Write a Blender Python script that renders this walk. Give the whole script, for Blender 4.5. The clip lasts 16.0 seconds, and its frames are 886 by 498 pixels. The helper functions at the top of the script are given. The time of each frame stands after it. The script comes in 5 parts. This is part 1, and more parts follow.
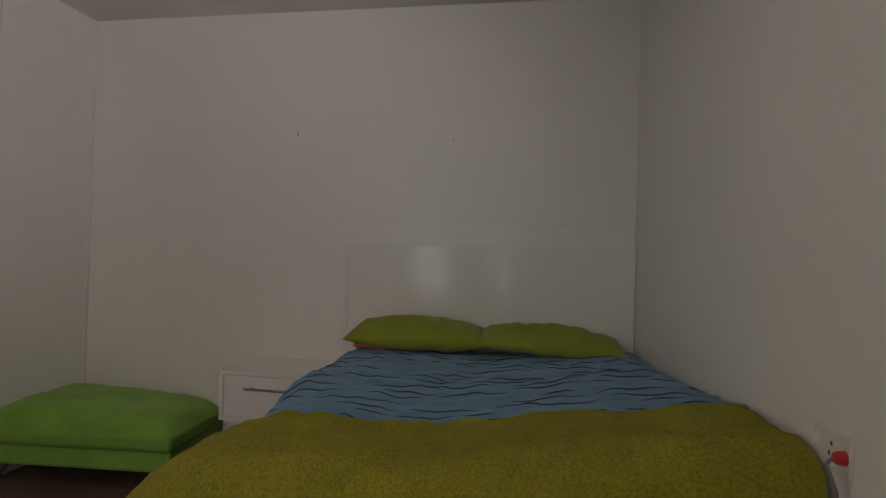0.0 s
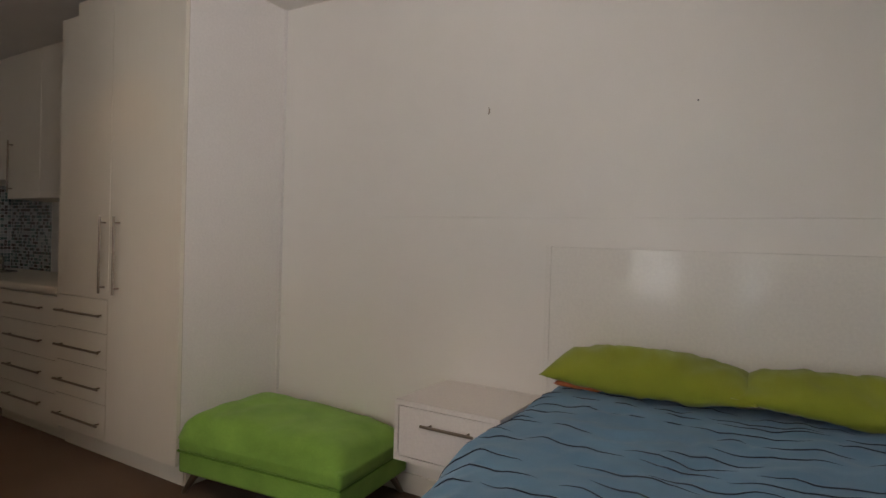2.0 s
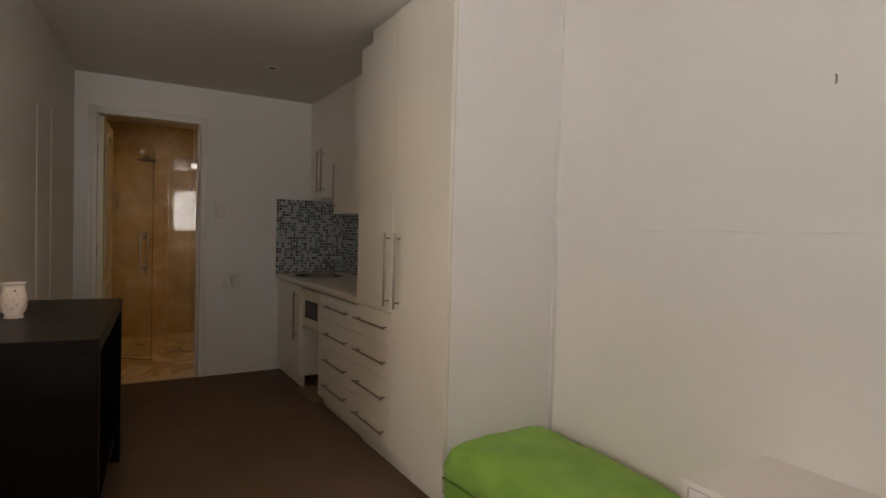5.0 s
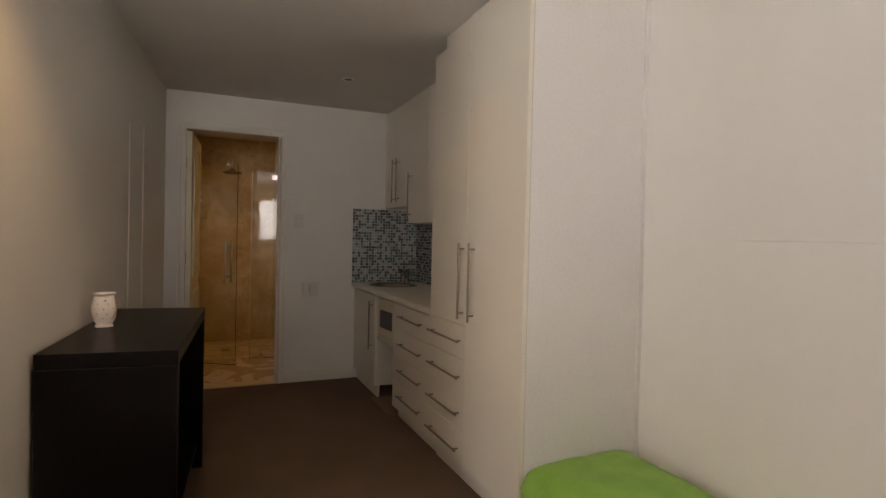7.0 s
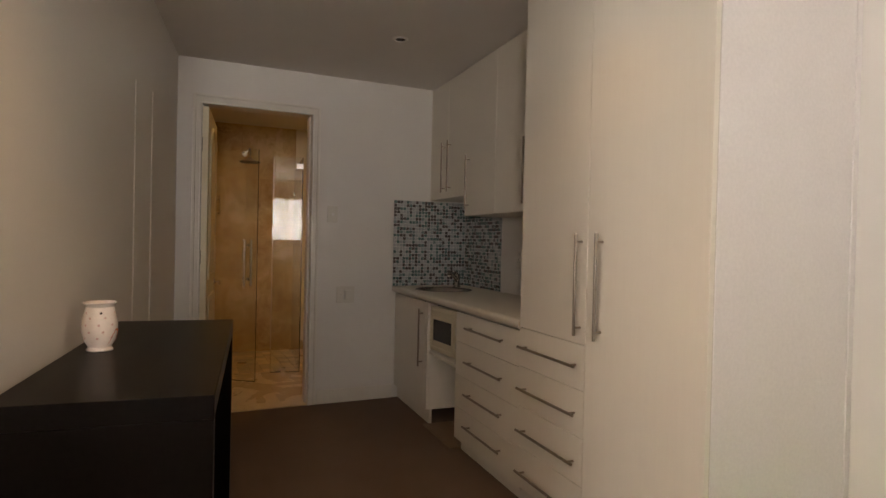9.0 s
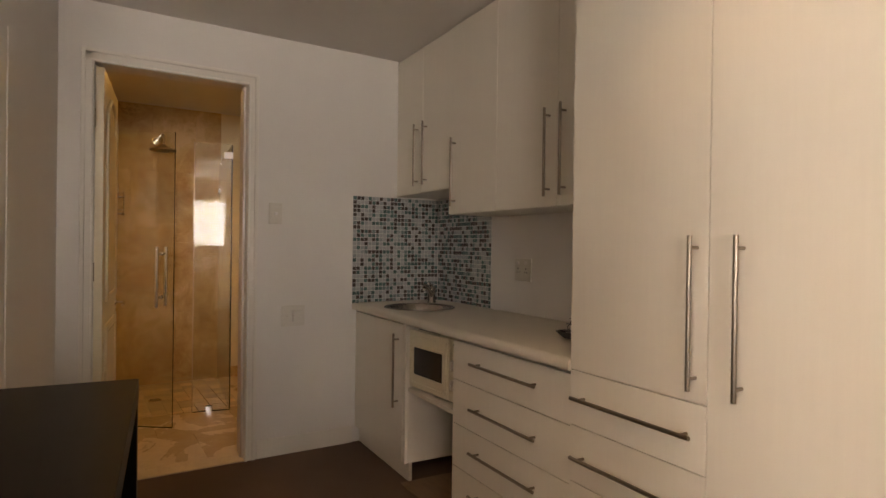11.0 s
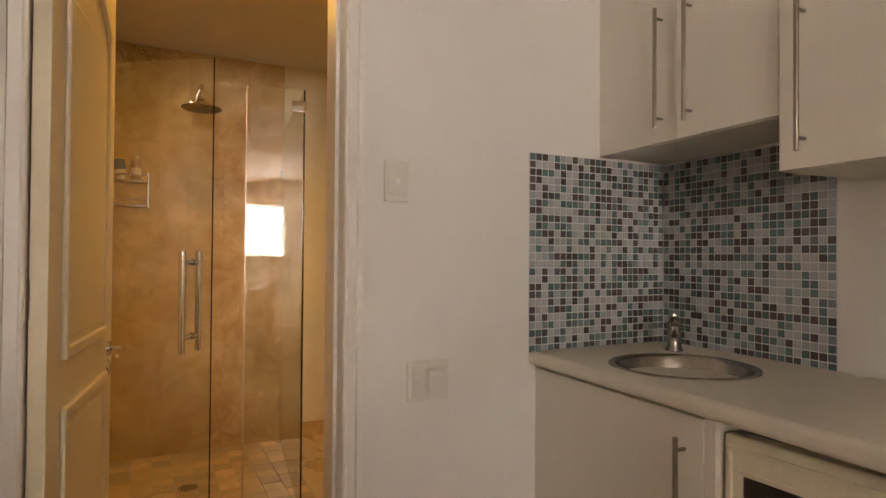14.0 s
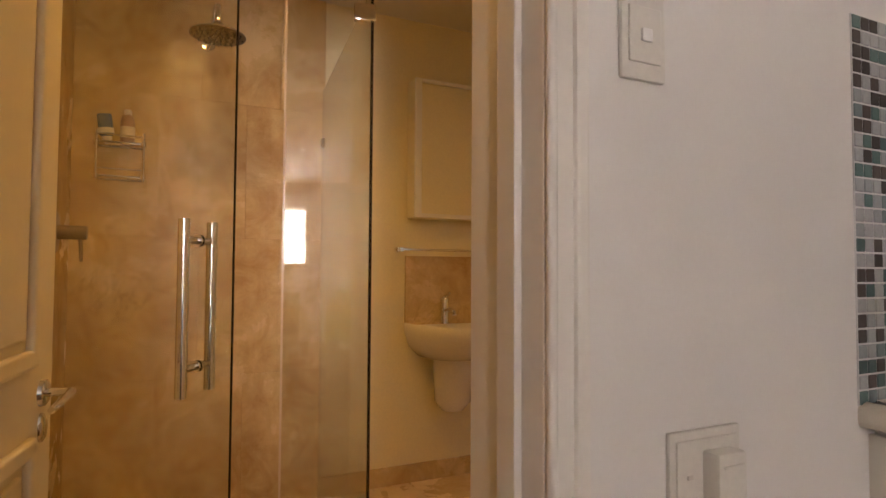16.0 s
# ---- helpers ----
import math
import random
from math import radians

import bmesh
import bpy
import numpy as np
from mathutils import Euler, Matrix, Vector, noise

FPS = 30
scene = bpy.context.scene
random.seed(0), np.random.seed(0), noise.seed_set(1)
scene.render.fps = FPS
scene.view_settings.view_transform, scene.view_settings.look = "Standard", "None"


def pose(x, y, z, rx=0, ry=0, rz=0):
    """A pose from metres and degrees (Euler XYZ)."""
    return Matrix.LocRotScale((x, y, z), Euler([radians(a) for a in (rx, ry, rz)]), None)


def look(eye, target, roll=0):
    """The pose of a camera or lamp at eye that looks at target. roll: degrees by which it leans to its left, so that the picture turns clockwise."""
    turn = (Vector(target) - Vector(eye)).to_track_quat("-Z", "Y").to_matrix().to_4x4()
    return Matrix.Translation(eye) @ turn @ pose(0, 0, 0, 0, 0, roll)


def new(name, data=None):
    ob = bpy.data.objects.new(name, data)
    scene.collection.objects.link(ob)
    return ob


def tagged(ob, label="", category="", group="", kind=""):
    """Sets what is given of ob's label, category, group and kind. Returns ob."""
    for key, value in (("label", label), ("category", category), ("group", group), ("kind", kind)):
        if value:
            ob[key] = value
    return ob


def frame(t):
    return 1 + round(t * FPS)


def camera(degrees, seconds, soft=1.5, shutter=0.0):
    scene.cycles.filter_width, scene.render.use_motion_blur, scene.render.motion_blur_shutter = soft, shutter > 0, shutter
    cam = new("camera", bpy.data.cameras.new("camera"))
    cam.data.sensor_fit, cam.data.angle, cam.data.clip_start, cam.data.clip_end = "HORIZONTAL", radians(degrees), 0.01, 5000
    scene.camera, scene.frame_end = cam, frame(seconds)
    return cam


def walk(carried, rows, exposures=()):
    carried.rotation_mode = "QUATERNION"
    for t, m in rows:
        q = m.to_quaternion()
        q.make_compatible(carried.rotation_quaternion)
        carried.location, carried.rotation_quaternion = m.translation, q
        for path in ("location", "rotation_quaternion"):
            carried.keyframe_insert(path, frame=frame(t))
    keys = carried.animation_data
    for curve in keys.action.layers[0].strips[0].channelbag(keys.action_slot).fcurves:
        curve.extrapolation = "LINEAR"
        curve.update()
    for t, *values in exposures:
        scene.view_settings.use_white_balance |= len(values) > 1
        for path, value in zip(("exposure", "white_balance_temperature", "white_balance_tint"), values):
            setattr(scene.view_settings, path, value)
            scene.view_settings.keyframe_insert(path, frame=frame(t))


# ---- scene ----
cam = camera(74.3, 16.0)
PATH = [
    (0, (5.558, -2.876, 1.101), (5.210, -0.907, 1.124), 1.7),
    (0.5, (5.590, -2.657, 1.117), (5.080, -0.723, 1.123), 1.2),
    (1, (5.518, -2.445, 1.133), (4.839, -0.564, 1.121), 1.4),
    (1.5, (5.472, -2.328, 1.146), (4.609, -0.523, 1.130), 1.5),
    (2, (5.397, -2.230, 1.154), (4.364, -0.518, 1.131), 1.7),
    (2.5, (5.322, -2.149, 1.203), (4.108, -0.560, 1.160), 1.6),
    (3, (5.286, -2.036, 1.206), (3.932, -0.564, 1.173), 1.9),
    (3.5, (5.228, -1.942, 1.215), (3.735, -0.611, 1.169), 1.7),
    (4, (5.212, -1.879, 1.228), (3.609, -0.685, 1.176), 1.6),
    (4.5, (5.210, -1.856, 1.232), (3.525, -0.779, 1.178), 1.6),
    (7, (5.122, -1.792, 1.251), (3.270, -1.047, 1.215), 1.3),
    (7.5, (4.957, -1.817, 1.232), (3.093, -1.103, 1.200), 1.3),
    (8, (4.730, -1.869, 1.229), (2.864, -1.161, 1.194), 1.1),
    (8.5, (4.539, -1.886, 1.194), (2.672, -1.185, 1.166), 1.3),
    (9, (4.284, -1.894, 1.190), (2.427, -1.155, 1.165), 1.3),
    (11.5, (3.117, -1.807, 1.204), (1.377, -0.820, 1.196), 0.7),
    (12, (2.796, -1.752, 1.216), (1.048, -0.780, 1.200), 0.7),
    (12.5, (2.536, -1.733, 1.209), (0.773, -0.787, 1.201), 0.6),
    (13, (2.256, -1.671, 1.194), (0.464, -0.784, 1.199), 0.5),
    (13.5, (1.967, -1.663, 1.180), (0.156, -0.815, 1.187), 0.4),
    (14, (1.658, -1.643, 1.152), (-0.167, -0.827, 1.180), 0.4),
    (14.5, (1.368, -1.616, 1.118), (-0.467, -0.820, 1.160), 0.5),
    (15, (1.107, -1.607, 1.094), (-0.735, -0.830, 1.143), 0.4),
    (15.5, (0.895, -1.629, 1.084), (-0.943, -0.843, 1.146), 0.5),
    (16, (0.658, -1.614, 1.060), (-1.183, -0.837, 1.135), 0.3),
]
EXPOSURE = [(t, e, k, g) for t, e, k, g in ((0.0, -1.78, 6300, 9.5), (0.5, -1.6, 6300, 10), (1.0, -1.38, 6300, 12), (2.0, -0.97, 6350, 12), (3.0, -0.73, 6400, 11.5), (4.5, -0.56, 6450, 11.5), (7.0, -0.35, 6600, 12), (8.5, -0.11, 6750, 13), (9.0, -0.04, 6800, 13), (11.5, 0.67, 7150, 15), (12.5, 1.02, 7150, 14), (14.5, 1.24, 6800, 15), (16.0, 1.28, 6500, 18))]
walk(cam, [(t, look(eye, target, roll)) for t, eye, target, roll in PATH], EXPOSURE)
# ---- world and light ----
world = bpy.data.worlds.new("world")
scene.world = world
world.use_nodes = True
sky = world.node_tree.nodes.new("ShaderNodeTexSky")
sky.sky_type = "NISHITA"
sky.sun_disc = False
sky.sun_elevation, sky.sun_rotation = radians(40), radians(150)
world.node_tree.links.new(sky.outputs[0], world.node_tree.nodes["Background"].inputs[0])
world.node_tree.nodes["Background"].inputs[1].default_value = 0.12


def lamp(name, kind, place, aim, watts, colour, **kw):
    data = bpy.data.lights.new(name, kind)
    data.energy, data.color = watts, colour
    for k, v in kw.items():
        if k == "size":
            data.shape, data.size, data.size_y = "RECTANGLE", v[0], v[1]
        elif k == "cone":
            data.spot_size, data.spot_blend = radians(v[0]), v[1]
        elif k == "spread":
            data.spread = radians(v)
        elif k == "radius":
            data.shadow_soft_size = v
    ob = new(name, data)
    ob.matrix_world = look(place, aim)
    return ob


DAY = (1.0, 0.905, 0.865)
WARM = (1.0, 0.60, 0.27)
BATH = (1.0, 0.51, 0.085)
SKEW = Matrix.Rotation(math.atan(0.05), 4, "Z")  # the door wall and the bathroom stand at 87 degrees to the rest
EAST, SOUTH, CEIL = 5.97, -3.75, 2.36
EASTM = Matrix.Translation((EAST, 0, 0)) @ SKEW @ Matrix.Translation((-EAST, 0, 0))  # the bed's side wall runs parallel to the door wall
lamp("daylight_south", "AREA", (4.24, SOUTH - 0.13, 1.36), (4.24, 0, 1.2), 16, DAY, size=(0.50, 1.45))
lamp("daylight_south", "AREA", (5.07, SOUTH - 0.13, 1.36), (5.07, 0, 1.2), 7, DAY, size=(0.24, 1.45))
lamp("daylight_east", "AREA", EASTM @ Vector((EAST + 0.14, -2.585, 1.575)), (0, -2.0, 1.5), 108, DAY, size=(0.72, 0.88))
for x, y, w in ((2.62, -1.04, 4.8), (3.60, -1.95, 28.0), (5.0, -2.25, 4.0)):
    lamp("downlight_beam", "SPOT", (x, y, CEIL - 0.03), (x, y, 0), w, WARM, cone=(104 if x < 3 else 130, 0.6), radius=0.03)
for x, y, w in ((-1.07, -1.55, 8.6), (-0.62, -0.75, 6.2)):
    p = SKEW @ Vector((x, y, CEIL - 0.045))
    lamp("bathroom_beam", "SPOT", p, (p.x, p.y, 0), w, BATH, cone=(168, 0.9), radius=0.03)

# ---- materials ----


def nodes_of(name):
    m = bpy.data.materials.new(name)
    m.use_nodes = True
    t = m.node_tree
    return m, t, t.nodes["Principled BSDF"]


def put(t, kind, **kw):
    n = t.nodes.new("ShaderNode" + kind)
    for k, v in kw.items():
        n.inputs[k.replace("_", " ")].default_value = v
    return n


def surf(name, col, rough=0.5, metal=0.0, vary=0.08, scale=1.5, fine=90.0, fine_vary=0.04, bump=0.05, depth=0.002,
         stretch=(1, 1, 1), coat=0.0, sheen=0.0, random=0.0, rough_vary=0.04, spec=0.5):
    """A painted, woven or polished surface: broad patches, fine grain, uneven gloss and relief."""
    m, t, b = nodes_of(name)
    geo = t.nodes.new("ShaderNodeNewGeometry")
    mp = put(t, "Mapping", Scale=stretch)
    t.links.new(geo.outputs["Position"], mp.inputs["Vector"])
    big = put(t, "TexNoise", Scale=scale, Detail=5.0, Roughness=0.6)
    small = put(t, "TexNoise", Scale=fine, Detail=4.0, Roughness=0.65)
    for n in (big, small):
        t.links.new(mp.outputs[0], n.inputs["Vector"])
    r1 = put(t, "MapRange", To_Min=1 - vary, To_Max=1 + vary)
    r1.inputs["From Min"].default_value, r1.inputs["From Max"].default_value = 0.3, 0.7
    t.links.new(big.outputs[0], r1.inputs[0])
    r2 = put(t, "MapRange", To_Min=1 - fine_vary, To_Max=1 + fine_vary)
    r2.inputs["From Min"].default_value, r2.inputs["From Max"].default_value = 0.3, 0.7
    t.links.new(small.outputs[0], r2.inputs[0])
    mul = t.nodes.new("ShaderNodeMath")
    mul.operation = "MULTIPLY"
    t.links.new(r1.outputs[0], mul.inputs[0])
    t.links.new(r2.outputs[0], mul.inputs[1])
    last = mul.outputs[0]
    if random:
        info = t.nodes.new("ShaderNodeObjectInfo")
        r3 = put(t, "MapRange", To_Min=1 - random, To_Max=1 + random)
        t.links.new(info.outputs["Random"], r3.inputs[0])
        m3 = t.nodes.new("ShaderNodeMath")
        m3.operation = "MULTIPLY"
        t.links.new(last, m3.inputs[0])
        t.links.new(r3.outputs[0], m3.inputs[1])
        last = m3.outputs[0]
    vec = t.nodes.new("ShaderNodeVectorMath")
    vec.operation = "SCALE"
    vec.inputs[0].default_value = col
    t.links.new(last, vec.inputs["Scale"])
    t.links.new(vec.outputs[0], b.inputs["Base Color"])
    r4 = put(t, "MapRange", To_Min=max(0.02, rough - rough_vary), To_Max=min(1, rough + rough_vary))
    r4.inputs["From Min"].default_value, r4.inputs["From Max"].default_value = 0.25, 0.75
    t.links.new(big.outputs[0], r4.inputs[0])
    t.links.new(r4.outputs[0], b.inputs["Roughness"])
    b.inputs["Metallic"].default_value = metal
    b.inputs["Coat Weight"].default_value = coat
    b.inputs["Sheen Weight"].default_value = sheen
    b.inputs["Specular IOR Level"].default_value = spec
    if bump:
        bp = put(t, "Bump", Strength=bump, Distance=depth)
        t.links.new(small.outputs[0], bp.inputs["Height"])
        t.links.new(bp.outputs[0], b.inputs["Normal"])
    return m


def marble(name, light, dark, vein, scale=1.0, rough=0.18, random=0.12):
    """Cream limestone with clouded patches and thin broken veins."""
    m, t, b = nodes_of(name)
    geo = t.nodes.new("ShaderNodeNewGeometry")
    info = t.nodes.new("ShaderNodeObjectInfo")
    add = t.nodes.new("ShaderNodeVectorMath")
    add.operation = "MULTIPLY_ADD"
    add.inputs[1].default_value = (1, 1, 1)
    shift = t.nodes.new("ShaderNodeVectorMath")
    shift.operation = "SCALE"
    shift.inputs[0].default_value = (0.25, 0.3, 0.2)
    t.links.new(info.outputs["Random"], shift.inputs["Scale"])
    t.links.new(geo.outputs["Position"], add.inputs[0])
    t.links.new(shift.outputs[0], add.inputs[2])
    cloud = put(t, "TexNoise", Scale=2.2 * scale, Detail=8.0, Roughness=0.62, Distortion=0.6)
    t.links.new(add.outputs[0], cloud.inputs["Vector"])
    ramp = t.nodes.new("ShaderNodeValToRGB")
    ramp.color_ramp.elements[0].position, ramp.color_ramp.elements[1].position = 0.37, 0.60
    ramp.color_ramp.elements[0].color, ramp.color_ramp.elements[1].color = (*dark, 1), (*light, 1)
    patch = put(t, "TexNoise", Scale=7.0 * scale, Detail=7.0, Roughness=0.7, Distortion=1.2)
    t.links.new(add.outputs[0], patch.inputs["Vector"])
    blend = t.nodes.new("ShaderNodeMath")
    blend.operation = "MULTIPLY_ADD"
    blend.inputs[1].default_value = 0.42
    low = put(t, "MapRange", To_Min=0.05, To_Max=0.53)
    t.links.new(cloud.outputs[0], low.inputs[0])
    t.links.new(patch.outputs[0], blend.inputs[0])
    t.links.new(low.outputs[0], blend.inputs[2])
    t.links.new(blend.outputs[0], ramp.inputs[0])
    warp = put(t, "TexNoise", Scale=1.6 * scale, Detail=9.0, Roughness=0.7, Distortion=1.6)
    t.links.new(add.outputs[0], warp.inputs["Vector"])
    line = t.nodes.new("ShaderNodeValToRGB")
    e = line.color_ramp.elements
    e[0].position, e[0].color = 0.485, (0, 0, 0, 1)
    e[1].position, e[1].color = 0.515, (0, 0, 0, 1)
    e.new(0.5).color = (1, 1, 1, 1)
    t.links.new(warp.outputs[0], line.inputs[0])
    mask = put(t, "TexNoise", Scale=1.3 * scale, Detail=2.0)
    t.links.new(add.outputs[0], mask.inputs["Vector"])
    mr = put(t, "MapRange", To_Max=0.8)
    mr.inputs["From Min"].default_value, mr.inputs["From Max"].default_value = 0.5, 0.65
    t.links.new(mask.outputs[0], mr.inputs[0])
    mm = t.nodes.new("ShaderNodeMath")
    mm.operation = "MULTIPLY"
    t.links.new(line.outputs[0], mm.inputs[0])
    t.links.new(mr.outputs[0], mm.inputs[1])
    mix = t.nodes.new("ShaderNodeMix")
    mix.data_type = "RGBA"
    t.links.new(mm.outputs[0], mix.inputs["Factor"])
    t.links.new(ramp.outputs[0], mix.inputs["A"])
    mix.inputs["B"].default_value = (*vein, 1)
    r3 = put(t, "MapRange", To_Min=1 - random, To_Max=1 + random)
    t.links.new(info.outputs["Random"], r3.inputs[0])
    sc = t.nodes.new("ShaderNodeVectorMath")
    sc.operation = "SCALE"
    t.links.new(mix.outputs["Result"], sc.inputs[0])
    t.links.new(r3.outputs[0], sc.inputs["Scale"])
    t.links.new(sc.outputs[0], b.inputs["Base Color"])
    rr = put(t, "MapRange", To_Min=rough - 0.06, To_Max=rough + 0.2)
    t.links.new(cloud.outputs[0], rr.inputs[0])
    t.links.new(rr.outputs[0], b.inputs["Roughness"])
    bp = put(t, "Bump", Strength=0.06, Distance=0.002)
    t.links.new(warp.outputs[0], bp.inputs["Height"])
    t.links.new(bp.outputs[0], b.inputs["Normal"])
    return m


def mosaic_glass(name, island):
    """Small glass tiles in four tints, one tint a tile."""
    m, t, b = nodes_of(name)
    src = t.nodes.new("ShaderNodeNewGeometry").outputs["Random Per Island"] if island else t.nodes.new("ShaderNodeObjectInfo").outputs["Random"]
    ramp = t.nodes.new("ShaderNodeValToRGB")
    ramp.color_ramp.interpolation = "CONSTANT"
    e = ramp.color_ramp.elements
    e[0].position, e[0].color = 0.0, (0.42, 0.43, 0.43, 1)
    e[1].position, e[1].color = 0.28, (0.34, 0.37, 0.37, 1)
    for p, c in ((0.41, (0.20, 0.25, 0.25, 1)), (0.48, (0.12, 0.19, 0.178, 1)), (0.62, (0.095, 0.145, 0.14, 1)), (0.74, (0.108, 0.092, 0.085, 1)), (0.91, (0.082, 0.072, 0.068, 1))):
        e.new(p).color = c
    t.links.new(src, ramp.inputs[0])
    geo = t.nodes.new("ShaderNodeNewGeometry")
    n = put(t, "TexNoise", Scale=160.0, Detail=3.0)
    t.links.new(geo.outputs["Position"], n.inputs["Vector"])
    r = put(t, "MapRange", To_Min=0.86, To_Max=1.14)
    t.links.new(n.outputs[0], r.inputs[0])
    sc = t.nodes.new("ShaderNodeVectorMath")
    sc.operation = "SCALE"
    t.links.new(ramp.outputs[0], sc.inputs[0])
    t.links.new(r.outputs[0], sc.inputs["Scale"])
    t.links.new(sc.outputs[0], b.inputs["Base Color"])
    b.inputs["Roughness"].default_value = 0.16
    return m


def clear_glass(name, tint, rough=0.0):
    m, t, b = nodes_of(name)
    b.inputs["Base Color"].default_value = (*tint, 1)
    b.inputs["Transmission Weight"].default_value = 1.0
    b.inputs["Roughness"].default_value = rough
    b.inputs["IOR"].default_value = 1.48
    return m


def glow(name, col, strength):
    m, t, b = nodes_of(name)
    b.inputs["Base Color"].default_value = (*col, 1)
    b.inputs["Emission Color"].default_value = (*col, 1)
    b.inputs["Emission Strength"].default_value = strength
    return m


